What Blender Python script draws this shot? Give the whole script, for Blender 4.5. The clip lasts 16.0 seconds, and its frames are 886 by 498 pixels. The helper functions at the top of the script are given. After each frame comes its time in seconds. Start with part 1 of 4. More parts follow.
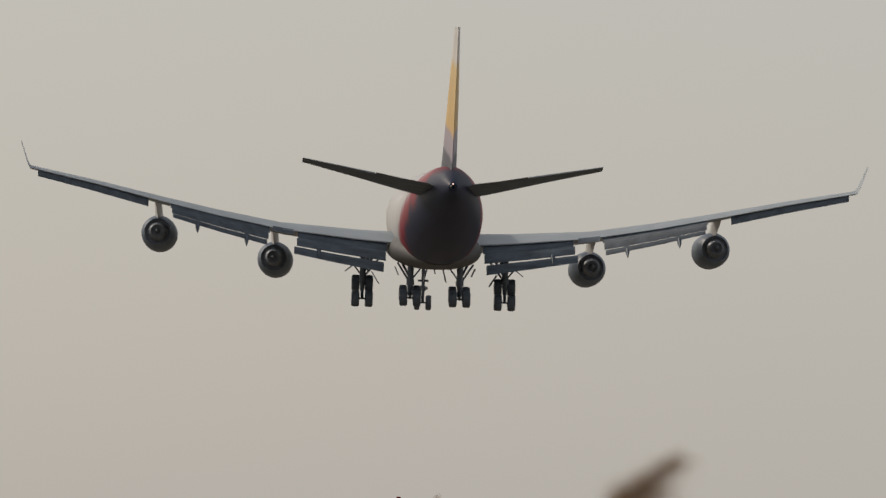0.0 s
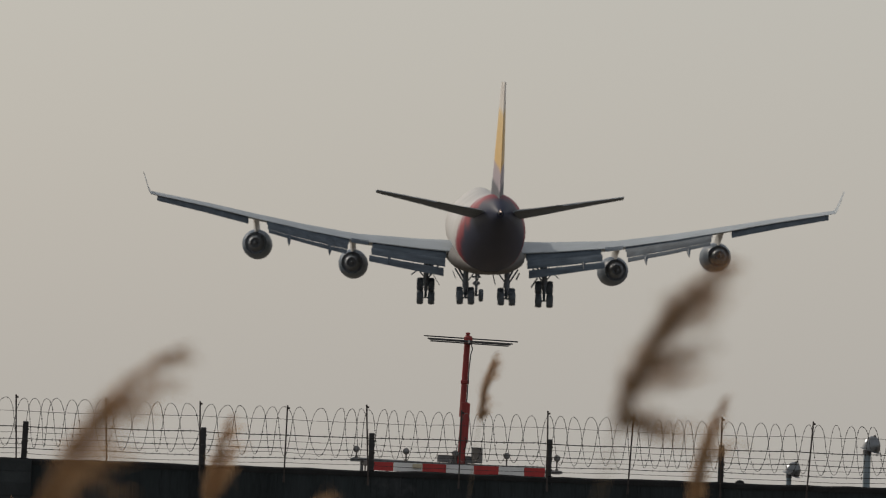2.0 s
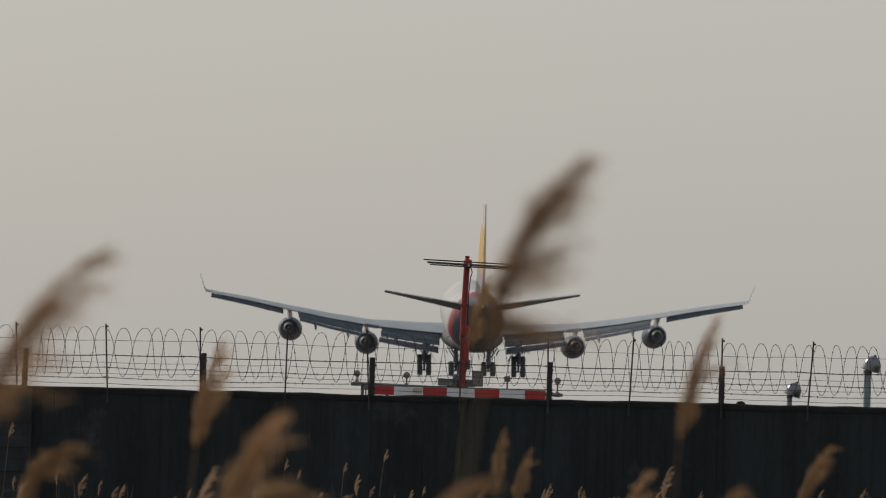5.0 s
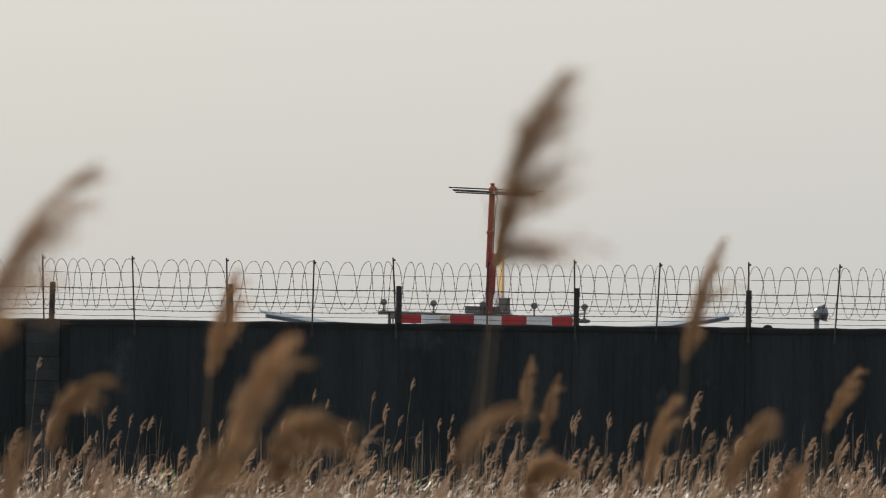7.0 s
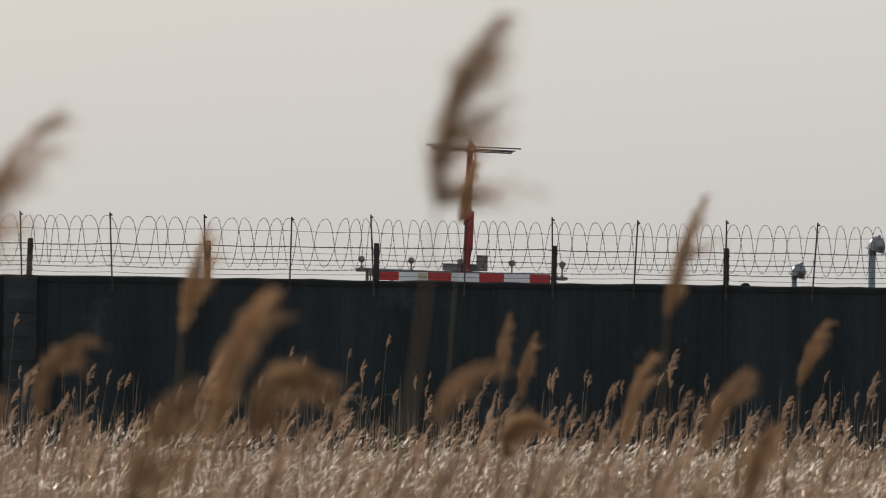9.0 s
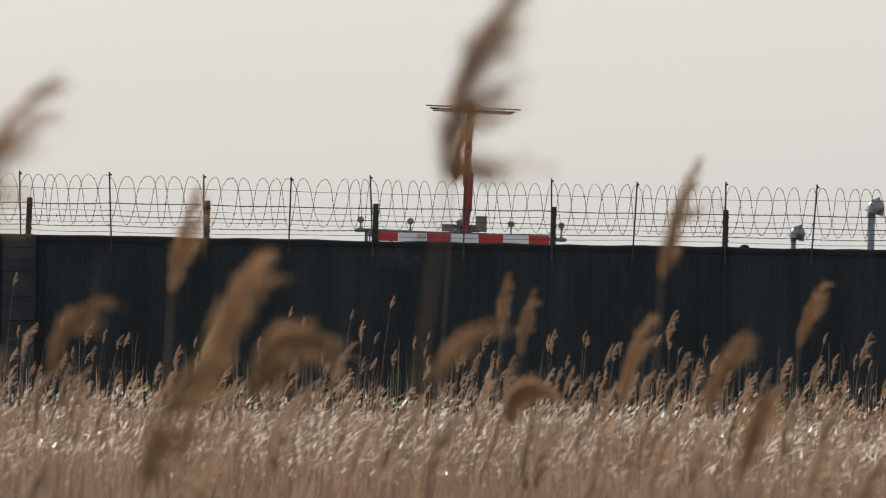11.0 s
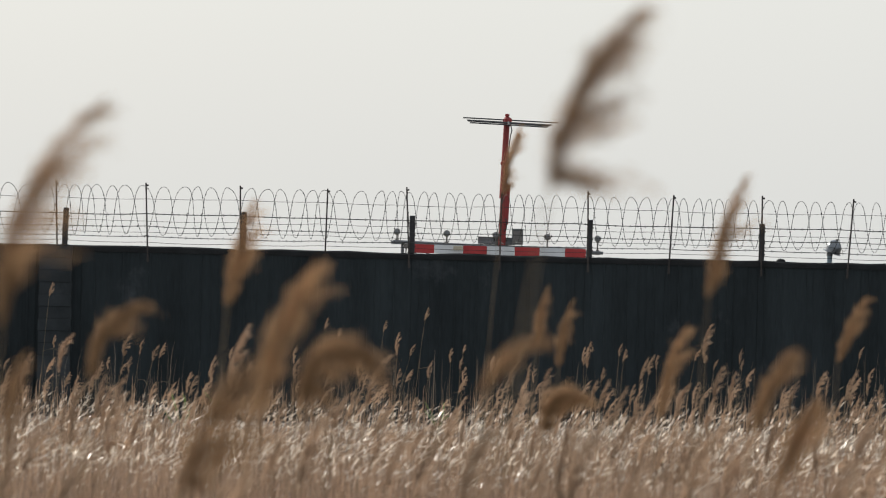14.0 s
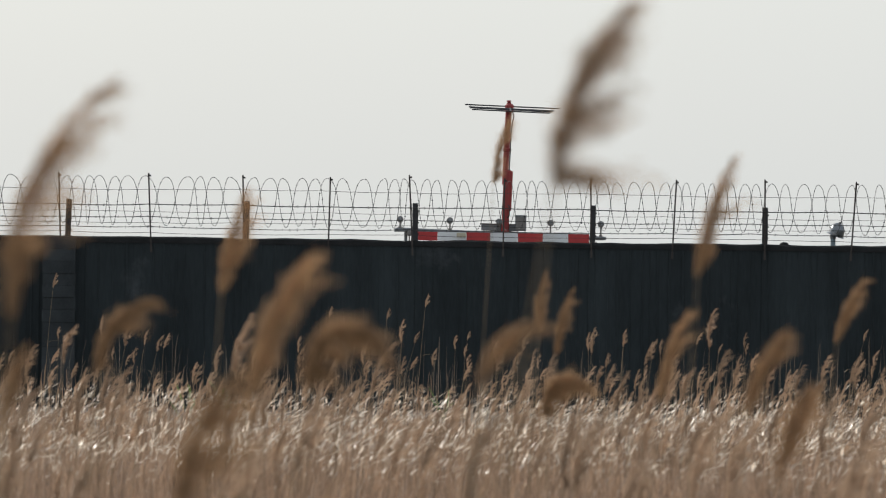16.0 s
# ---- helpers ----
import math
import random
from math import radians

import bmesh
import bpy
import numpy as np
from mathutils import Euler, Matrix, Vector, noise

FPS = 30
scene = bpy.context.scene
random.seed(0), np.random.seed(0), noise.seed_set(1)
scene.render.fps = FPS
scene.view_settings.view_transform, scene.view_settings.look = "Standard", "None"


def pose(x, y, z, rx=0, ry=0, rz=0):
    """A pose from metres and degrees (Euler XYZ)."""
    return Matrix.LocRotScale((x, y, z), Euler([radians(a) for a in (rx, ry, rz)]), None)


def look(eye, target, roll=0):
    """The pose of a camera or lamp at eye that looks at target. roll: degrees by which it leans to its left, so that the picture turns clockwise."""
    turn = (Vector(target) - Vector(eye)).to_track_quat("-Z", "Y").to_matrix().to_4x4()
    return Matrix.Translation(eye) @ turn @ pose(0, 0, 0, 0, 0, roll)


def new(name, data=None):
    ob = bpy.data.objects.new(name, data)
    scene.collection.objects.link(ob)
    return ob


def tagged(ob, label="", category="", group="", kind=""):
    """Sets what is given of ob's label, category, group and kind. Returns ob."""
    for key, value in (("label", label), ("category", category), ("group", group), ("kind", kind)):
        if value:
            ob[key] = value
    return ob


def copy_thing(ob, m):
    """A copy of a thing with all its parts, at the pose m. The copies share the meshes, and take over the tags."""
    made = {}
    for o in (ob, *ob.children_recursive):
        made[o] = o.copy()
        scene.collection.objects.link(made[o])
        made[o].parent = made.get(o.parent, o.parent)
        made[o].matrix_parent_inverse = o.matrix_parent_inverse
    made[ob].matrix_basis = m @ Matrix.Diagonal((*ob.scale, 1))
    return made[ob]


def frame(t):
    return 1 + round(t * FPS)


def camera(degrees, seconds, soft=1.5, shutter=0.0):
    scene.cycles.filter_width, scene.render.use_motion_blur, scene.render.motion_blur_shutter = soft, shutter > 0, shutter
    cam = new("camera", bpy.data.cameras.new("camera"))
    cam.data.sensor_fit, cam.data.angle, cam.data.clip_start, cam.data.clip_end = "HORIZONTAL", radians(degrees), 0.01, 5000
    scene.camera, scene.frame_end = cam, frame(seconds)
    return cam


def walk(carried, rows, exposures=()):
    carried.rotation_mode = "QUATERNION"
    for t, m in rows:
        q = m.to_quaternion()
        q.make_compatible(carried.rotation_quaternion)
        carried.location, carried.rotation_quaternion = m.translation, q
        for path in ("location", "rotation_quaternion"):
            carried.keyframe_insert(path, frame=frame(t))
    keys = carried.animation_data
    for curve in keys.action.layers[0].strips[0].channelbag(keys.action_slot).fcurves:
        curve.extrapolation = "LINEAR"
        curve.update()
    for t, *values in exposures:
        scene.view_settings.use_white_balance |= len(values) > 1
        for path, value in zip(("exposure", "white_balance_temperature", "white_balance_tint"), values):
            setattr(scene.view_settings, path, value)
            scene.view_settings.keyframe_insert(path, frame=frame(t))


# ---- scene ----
cam = camera(5.4408, 16.0, 1.1)
cam.data.dof.use_dof = True
cam.data.dof.focus_distance = 220.0
cam.data.dof.aperture_fstop = 10.0

EYE = (0.0, 0.0, 2.6)
# seconds, turn to the right, tilt up, roll (degrees)
TURNS = [
    (0, 0.3797, 2.6048, 2.077),
    (0.5, 0.2978, 2.3726, 2.077),
    (1, 0.1215, 1.9932, 2.077),
    (1.5, 0.0814, 1.7026, 2.077),
    (2, -0.0088, 1.5817, 1.981),
    (2.5, 0.0132, 1.4338, 2.002),
    (3, -0.0110, 1.4022, 1.966),
    (3.5, -0.0321, 1.3147, 1.754),
    (4, -0.0245, 1.2681, 1.605),
    (6.5, -0.0444, 0.7627, 0.996),
    (7, -0.1383, 0.6663, 0.706),
    (7.5, -0.1383, 0.6032, 0.687),
    (8, -0.0961, 0.5503, 0.811),
    (8.5, -0.0901, 0.4829, 0.856),
    (9, 0.0020, 0.4053, 0.850),
    (9.5, 0.1009, 0.3149, 0.920),
    (12, -0.0549, 0.1460, 1.109),
    (12.5, -0.1044, 0.2565, 1.087),
    (13, -0.1557, 0.2507, 1.436),
    (13.5, -0.1598, 0.2277, 1.288),
    (14, -0.2131, 0.2356, 1.352),
    (14.5, -0.3339, 0.1877, 1.289),
    (15, -0.2808, 0.2381, 1.009),
    (15.5, -0.2850, 0.2067, 0.658),
    (16, -0.2323, 0.1559, 0.725),
]


def aim(turn, tilt, roll):
    a, b = radians(turn), radians(tilt)
    to = (EYE[0] + math.sin(a) * math.cos(b), EYE[1] + math.cos(a) * math.cos(b), EYE[2] + math.sin(b))
    return look(EYE, to, roll)


# seconds, stops, kelvin, tint: the camera opens up as it tilts down from the sky
EXPOSURES = [(0.0, -0.08, 6480, 11), (3.0, -0.06, 6420, 10), (4.2, -0.06, 6370, 10), (6.3, 0.24, 6200, 9), (7.0, 0.46, 6180, 9), (9.0, 0.40, 6200, 11), (12.0, 0.72, 6180, 10), (13.0, 0.74, 6080, 8), (14.5, 0.73, 5980, 8), (16.0, 0.72, 5920, 7)]
walk(cam, [(t, aim(a, b, c)) for t, a, b, c in TURNS], EXPOSURES)

# ---- light: a hazy low sun ahead of the camera, to the left of the runway ----
SUN_AZ, SUN_EL = radians(-48), radians(32)   # from +Y towards +X; height
world = bpy.data.worlds.new("hazy_sky")
scene.world = world
world.use_nodes = True
wn, wl = world.node_tree.nodes, world.node_tree.links
wn.clear()
sky = wn.new("ShaderNodeTexSky")
sky.sky_type = "NISHITA"
sky.sun_disc = False
sky.sun_elevation = SUN_EL
sky.sun_rotation = SUN_AZ
sky.air_density, sky.dust_density, sky.ozone_density = 1.0, 3.0, 1.0
haze = wn.new("ShaderNodeMixRGB")
haze.inputs["Fac"].default_value = 0.70
haze.inputs["Color2"].default_value = (5.52, 5.36, 5.05, 1)
wl.new(sky.outputs["Color"], haze.inputs["Color1"])
bg = wn.new("ShaderNodeBackground")
bg.inputs["Strength"].default_value = 0.10
wl.new(haze.outputs["Color"], bg.inputs["Color"])
wout = wn.new("ShaderNodeOutputWorld")
wl.new(bg.outputs["Background"], wout.inputs["Surface"])

sun = new("sun", bpy.data.lights.new("sun", "SUN"))
sun.data.energy = 2.2
sun.data.angle = radians(1.5)
sun.data.color = (1.0, 0.90, 0.76)
sun_from = (math.sin(SUN_AZ) * math.cos(SUN_EL), math.cos(SUN_AZ) * math.cos(SUN_EL), math.sin(SUN_EL))
sun.matrix_world = look((sun_from[0] * 300, sun_from[1] * 300, sun_from[2] * 300), (0, 0, 0))


# ---- materials ----
def surface(name, color, rough=0.6, metal=0.0, vary=0.25, scale=3.0, fine=40.0, bump=0.15, depth=0.01, each=0.0, through_light=0.0, stretch=(1, 1, 1), spec=0.5, island=0.0):
    """A node material: colour broken by two scales of noise, with fine relief; each: change from object to object."""
    m = bpy.data.materials.new(name)
    m.use_nodes = True
    n, l = m.node_tree.nodes, m.node_tree.links
    b = n["Principled BSDF"]
    b.inputs["Roughness"].default_value = rough
    b.inputs["Metallic"].default_value = metal
    b.inputs["Specular IOR Level"].default_value = spec
    co = n.new("ShaderNodeTexCoord")
    mp = n.new("ShaderNodeMapping")
    mp.inputs["Scale"].default_value = stretch
    l.new(co.outputs["Object"], mp.inputs["Vector"])
    big = n.new("ShaderNodeTexNoise")
    big.inputs["Scale"].default_value = scale
    big.inputs["Detail"].default_value = 4
    small = n.new("ShaderNodeTexNoise")
    small.inputs["Scale"].default_value = fine
    small.inputs["Detail"].default_value = 3
    l.new(mp.outputs["Vector"], big.inputs["Vector"])
    l.new(mp.outputs["Vector"], small.inputs["Vector"])
    add = n.new("ShaderNodeMath")
    add.operation = "MULTIPLY_ADD"
    add.inputs[1].default_value = 0.45
    l.new(small.outputs["Fac"], add.inputs[0])
    l.new(big.outputs["Fac"], add.inputs[2])
    rng = n.new("ShaderNodeMapRange")
    rng.inputs["From Min"].default_value, rng.inputs["From Max"].default_value = 0.4, 1.05
    rng.inputs["To Min"].default_value, rng.inputs["To Max"].default_value = 1 - vary, 1 + vary
    l.new(add.outputs[0], rng.inputs["Value"])
    tone = n.new("ShaderNodeMixRGB")
    tone.blend_type = "MULTIPLY"
    tone.inputs["Fac"].default_value = 1
    tone.inputs["Color1"].default_value = (*color, 1)
    l.new(rng.outputs["Result"], tone.inputs["Color2"])
    last = tone.outputs["Color"]
    if each:
        info = n.new("ShaderNodeObjectInfo")
        r2 = n.new("ShaderNodeMapRange")
        r2.inputs["To Min"].default_value, r2.inputs["To Max"].default_value = 1 - each, 1 + each
        l.new(info.outputs["Random"], r2.inputs["Value"])
        t2 = n.new("ShaderNodeMixRGB")
        t2.blend_type = "MULTIPLY"
        t2.inputs["Fac"].default_value = 1
        l.new(last, t2.inputs["Color1"])
        l.new(r2.outputs["Result"], t2.inputs["Color2"])
        last = t2.outputs["Color"]
    if island:
        geo = n.new("ShaderNodeNewGeometry")
        r3 = n.new("ShaderNodeMapRange")
        r3.inputs["To Min"].default_value, r3.inputs["To Max"].default_value = 1 - island, 1 + island
        l.new(geo.outputs["Random Per Island"], r3.inputs["Value"])
        t3 = n.new("ShaderNodeMixRGB")
        t3.blend_type = "MULTIPLY"
        t3.inputs["Fac"].default_value = 1
        l.new(last, t3.inputs["Color1"])
        l.new(r3.outputs["Result"], t3.inputs["Color2"])
        last = t3.outputs["Color"]
    l.new(last, b.inputs["Base Color"])
    bp = n.new("ShaderNodeBump")
    bp.inputs["Strength"].default_value = bump
    bp.inputs["Distance"].default_value = depth
    l.new(add.outputs[0], bp.inputs["Height"])
    l.new(bp.outputs["Normal"], b.inputs["Normal"])
    if through_light:
        tr = n.new("ShaderNodeBsdfTranslucent")
        l.new(last, tr.inputs["Color"])
        mx = n.new("ShaderNodeMixShader")
        mx.inputs["Fac"].default_value = through_light
        l.new(b.outputs["BSDF"], mx.inputs[1])
        l.new(tr.outputs["BSDF"], mx.inputs[2])
        l.new(mx.outputs["Shader"], n["Material Output"].inputs["Surface"])
    return m


def banded(m, axis, stops, slant=0.0, ragged=0.0):
    """Replaces the plain colour of a surface() by paint bands along one axis of the object."""
    n, l = m.node_tree.nodes, m.node_tree.links
    co = n.new("ShaderNodeTexCoord")
    sp = n.new("ShaderNodeSeparateXYZ")
    l.new(co.outputs["Object"], sp.inputs["Vector"])
    ma = n.new("ShaderNodeMath")
    ma.operation = "MULTIPLY_ADD"
    ma.inputs[1].default_value = slant
    l.new(sp.outputs["Z" if axis == "Y" else "Y"], ma.inputs[0])
    l.new(sp.outputs[axis], ma.inputs[2])
    if ragged:
        nz = n.new("ShaderNodeTexNoise")
        nz.inputs["Scale"].default_value = 0.32
        nz.inputs["Detail"].default_value = 1.0
        l.new(co.outputs["Object"], nz.inputs["Vector"])
        mb = n.new("ShaderNodeMath")
        mb.operation = "MULTIPLY_ADD"
        mb.inputs[1].default_value = ragged
        l.new(nz.outputs["Fac"], mb.inputs[0])
        l.new(ma.outputs[0], mb.inputs[2])
        mc = n.new("ShaderNodeMath")
        mc.operation = "ADD"
        mc.inputs[1].default_value = -ragged / 2
        l.new(mb.outputs[0], mc.inputs[0])
        ma = mc
    lo, hi = stops[0][0], stops[-1][0]
    mr = n.new("ShaderNodeMapRange")
    mr.inputs["From Min"].default_value, mr.inputs["From Max"].default_value = lo, hi
    l.new(ma.outputs[0], mr.inputs["Value"])
    ramp = n.new("ShaderNodeValToRGB")
    ramp.color_ramp.interpolation = "LINEAR"
    els = ramp.color_ramp.elements
    els[0].position, els[0].color = 0.0, (*stops[0][1], 1)
    els[1].position, els[1].color = 1.0, (*stops[-1][1], 1)
    for at, c in stops[1:-1]:
        e = els.new((at - lo) / (hi - lo))
        e.color = (*c, 1)
    l.new(mr.outputs["Result"], ramp.inputs["Fac"])
    for node in n:
        if node.type == "MIX_RGB" and not node.inputs["Color1"].is_linked:
            l.new(ramp.outputs["Color"], node.inputs["Color1"])
    return m


def stained(m, color, scale, stretch, low, high):
    """Sparse pale stains of lime over a surface()."""
    n, l = m.node_tree.nodes, m.node_tree.links
    b = n["Principled BSDF"]
    last = b.inputs["Base Color"].links[0].from_socket
    geo = n.new("ShaderNodeNewGeometry")
    mp = n.new("ShaderNodeMapping")
    mp.inputs["Scale"].default_value = stretch
    l.new(geo.outputs["Position"], mp.inputs["Vector"])
    nz = n.new("ShaderNodeTexNoise")
    nz.inputs["Scale"].default_value = scale
    nz.inputs["Detail"].default_value = 6
    nz.inputs["Roughness"].default_value = 0.7
    l.new(mp.outputs["Vector"], nz.inputs["Vector"])
    mr = n.new("ShaderNodeMapRange")
    mr.inputs["From Min"].default_value, mr.inputs["From Max"].default_value = low, high
    l.new(nz.outputs["Fac"], mr.inputs["Value"])
    mx = n.new("ShaderNodeMixRGB")
    mx.inputs["Color2"].default_value = (*color, 1)
    l.new(mr.outputs["Result"], mx.inputs["Fac"])
    l.new(last, mx.inputs["Color1"])
    l.new(mx.outputs["Color"], b.inputs["Base Color"])
    return m


WHITE_PAINT = (0.45, 0.445, 0.44)
NAVY = (0.027, 0.036, 0.062)
# Slant pulls navy forward along the belly: tail livery plus underside shade painted in.
fuselage_livery_shade = banded(surface("fuselage_livery_shade", WHITE_PAINT, 0.50, 0, 0.12, 0.4, 6, 0.03, spec=0.07), "Y", [(-16, NAVY), (7.2, (0.026, 0.031, 0.058)), (9.0, (0.075, 0.028, 0.048)), (10.2, (0.19, 0.028, 0.042)), (13.0, (0.25, 0.038, 0.048)), (14.8, (0.30, 0.16, 0.18)), (16.6, WHITE_PAINT), (90, WHITE_PAINT)], 3.0, 7.5)
fin_paint = banded(surface("fin_paint", WHITE_PAINT, 0.5, 0, 0.08, 0.5, 8, 0.03), "Z", [(0, NAVY), (1.3, NAVY), (1.7, (0.30, 0.26, 0.30)), (3.2, (0.34, 0.28, 0.32)), (3.6, (0.60, 0.38, 0.12)), (8.6, (0.62, 0.44, 0.18)), (9.2, (0.60, 0.57, 0.52)), (12, (0.55, 0.54, 0.52))], -0.15)
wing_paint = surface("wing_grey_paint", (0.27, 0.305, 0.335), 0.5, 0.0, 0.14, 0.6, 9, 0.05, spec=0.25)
# Wing grey with shade and distance haze put into its colour; streaks are grime.
wing_shade_haze = surface("wing_shade_haze_paint", (0.080, 0.103, 0.130), 0.55, 0.0, 0.42, 1.6, 9, 0.05, stretch=(0.22, 1.2, 1.2), spec=0.2)
# Engine and gear colours lifted towards blue-grey: distance haze painted into them.
hazed_metal = surface("hazed_exhaust_metal", (0.14, 0.160, 0.188), 0.5, 0.2, 0.3, 2, 20, 0.1)
hazed_cowl_paint = surface("hazed_cowl_paint", (0.104, 0.136, 0.178), 0.42, 0.0, 0.15, 1, 12, 0.04, spec=0.10)
hazed_gear_steel = surface("hazed_gear_steel", (0.11, 0.13, 0.155), 0.5, 0.4, 0.3, 4, 30, 0.1)
hazed_tyre_rubber = surface("hazed_tyre_rubber", (0.075, 0.092, 0.112), 0.8, 0, 0.25, 5, 40, 0.2)
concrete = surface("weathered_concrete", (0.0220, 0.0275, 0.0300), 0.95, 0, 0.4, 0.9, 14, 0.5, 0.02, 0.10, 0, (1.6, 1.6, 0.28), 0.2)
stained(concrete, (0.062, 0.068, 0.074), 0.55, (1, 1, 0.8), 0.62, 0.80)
block_stone = surface("pier_block", (0.034, 0.039, 0.042), 0.95, 0, 0.35, 2.0, 30, 0.5, 0.01, 0.12, 0, (1, 1, 1), 0.2)
coping_mat = surface("coping_mortar", (0.020, 0.021, 0.022), 0.95, 0, 0.4, 2.5, 30, 0.6, 0.02, 0, 0, (1, 1, 1), 0.2)
post_mat = surface("dark_post_paint", (0.022, 0.022, 0.024), 0.6, 0.1, 0.4, 6, 60, 0.2, 0.005, 0.3)
iron_mat = surface("rusty_angle_iron", (0.05, 0.042, 0.038), 0.7, 0.4, 0.45, 8, 80, 0.3, 0.003, 0.25)
wire_mat = surface("galvanised_wire", (0.045, 0.043, 0.042), 0.6, 0.5, 0.4, 3, 30, 0.1, 0.001, 0.15)
red_paint = surface("red_signal_paint", (0.22, 0.018, 0.016), 0.45, 0, 0.22, 3, 30, 0.1)
board_red = surface("board_red_paint", (0.36, 0.025, 0.025), 0.5, 0, 0.2, 4, 40, 0.1)
board_white = surface("board_white_paint", (0.62, 0.63, 0.64), 0.5, 0, 0.12, 4, 40, 0.1)
grey_metal = surface("grey_box_metal", (0.16, 0.165, 0.17), 0.5, 0.5, 0.25, 5, 50, 0.1)
lamp_grey = surface("lamp_housing_metal", (0.17, 0.16, 0.15), 0.45, 0.5, 0.25, 8, 80, 0.1)
pole_blue = surface("pale_blue_pole_paint", (0.22, 0.27, 0.30), 0.5, 0.2, 0.2, 5, 50, 0.1)
dome_steel = surface("polished_dome", (0.17, 0.18, 0.19), 0.30, 0.85, 0.12, 8, 80, 0.05)
rod_dark = surface("dark_antenna_rod", (0.03, 0.03, 0.032), 0.5, 0.5, 0.3, 6, 60, 0.05)
beige_box = surface("beige_plastic", (0.42, 0.38, 0.28), 0.6, 0, 0.1, 6, 60, 0.05)
plume_mat = surface("reed_plume", (0.40, 0.255, 0.140), 0.75, 0, 0.35, 9, 120, 0.1, 0.002, 0.16, 0.52, (1, 1, 1), 0.25)
far_plume_mat = surface("far_reed_plume", (0.40, 0.285, 0.195), 0.7, 0, 0.35, 6, 90, 0.1, 0.002, 0.22, 0.56, (1, 1, 1), 0.3)
stem_mat = surface("reed_stem", (0.24, 0.17, 0.095), 0.6, 0, 0.3, 5, 60, 0.1, 0.002, 0.2, 0.15)
grass_mat = surface("dry_grass", (0.280, 0.187, 0.122), 0.50, 0, 0.35, 1.2, 11, 0.05, 0.002, 0, 0.36, (1, 1, 1), 0.45, 0.60)
soil = surface("dry_soil", (0.16, 0.135, 0.105), 0.95, 0, 0.35, 0.15, 3.0, 0.4, 0.05)

tail_glow = bpy.data.materials.new("tail_light_glow")
tail_glow.use_nodes = True
tail_glow.node_tree.nodes["Principled BSDF"].inputs["Emission Color"].default_value = (1.0, 0.62, 0.45, 1)
tail_glow.node_tree.nodes["Principled BSDF"].inputs["Emission Strength"].default_value = 1.3


# ---- mesh tools ----
class Shape:
    """Vertices and faces gathered for one mesh."""

    def __init__(self):
        self.v, self.f = [], []

    def add(self, verts, faces):
        k = len(self.v)
        self.v += [tuple(p) for p in verts]
        self.f += [tuple(i + k for i in q) for q in faces]
        return self

    def box(self, c, s, m=None, chamfer=0.0):
        hx, hy, hz = s[0] / 2, s[1] / 2, s[2] / 2
        e = min(chamfer, hx * 0.8, hy * 0.8, hz * 0.8)
        if e <= 0:
            pts = [Vector((x * hx, y * hy, z * hz)) for z in (-1, 1) for x, y in ((-1, -1), (1, -1), (1, 1), (-1, 1))]
            fs = [(3, 2, 1, 0), (4, 5, 6, 7), (0, 1, 5, 4), (1, 2, 6, 5), (2, 3, 7, 6), (3, 0, 4, 7)]
        else:
            ring = [(-hx + e, -hy), (hx - e, -hy), (hx, -hy + e), (hx, hy - e), (hx - e, hy), (-hx + e, hy), (-hx, hy - e), (-hx, -hy + e)]
            pts = []
            for z, k in ((-hz, 1), (-hz + e, 0), (hz - e, 0), (hz, 1)):
                pts += [Vector((x - math.copysign(e, x) * 0.7 * k, y - math.copysign(e, y) * 0.7 * k, z)) for x, y in ring]
            fs = [tuple(range(7, -1, -1)), tuple(range(24, 32))]
            fs += [(r * 8 + i, r * 8 + (i + 1) % 8, r * 8 + 8 + (i + 1) % 8, r * 8 + 8 + i) for r in range(3) for i in range(8)]
        m = Matrix.Translation(c) @ (m or Matrix())
        return self.add([m @ p for p in pts], fs)

    def tube(self, path, radii, n=8, caps=True):
        path = [Vector(p) for p in path]
        if isinstance(radii, (int, float)):
            radii = [radii] * len(path)
        rings, ref = [], None
        for i, p in enumerate(path):
            d = (path[min(i + 1, len(path) - 1)] - path[max(i - 1, 0)]).normalized()
            if ref is None:
                ref = Vector((0, 0, 1)) if abs(d.z) < 0.9 else Vector((1, 0, 0))
            u = d.cross(ref).normalized()
            w = u.cross(d).normalized()
            ref = w
            rings.append([p + radii[i] * (math.cos(a) * u + math.sin(a) * w) for a in (2 * math.pi * k / n for k in range(n))])
        return self.loft(rings, caps)

    def loft(self, rings, caps=True):
        n = len(rings[0])
        pts = [p for r in rings for p in r]
        fs = [(j * n + i, j * n + (i + 1) % n, (j + 1) * n + (i + 1) % n, (j + 1) * n + i) for j in range(len(rings) - 1) for i in range(n)]
        if caps:
            fs += [tuple(range(n - 1, -1, -1)), tuple(range((len(rings) - 1) * n, len(rings) * n))]
        return self.add(pts, fs)

    def lathe(self, profile, axis="Y", n=24, c=(0, 0, 0), caps=False):
        rings = []
        for s, r in profile:
            ring = []
            for k in range(n):
                a = 2 * math.pi * k / n
                x, z = r * math.cos(a), r * math.sin(a)
                q = (x, s, z) if axis == "Y" else ((s, x, z) if axis == "X" else (x, z, s))
                ring.append(Vector(q) + Vector(c))
            rings.append(ring)
        return self.loft(rings, caps)

    def mesh(self, name, material, smooth=True):
        me = bpy.data.meshes.new(name)
        me.from_pydata(self.v, [], self.f)
        bm = bmesh.new()
        bm.from_mesh(me)
        bmesh.ops.recalc_face_normals(bm, faces=bm.faces)
        bm.to_mesh(me)
        bm.free()
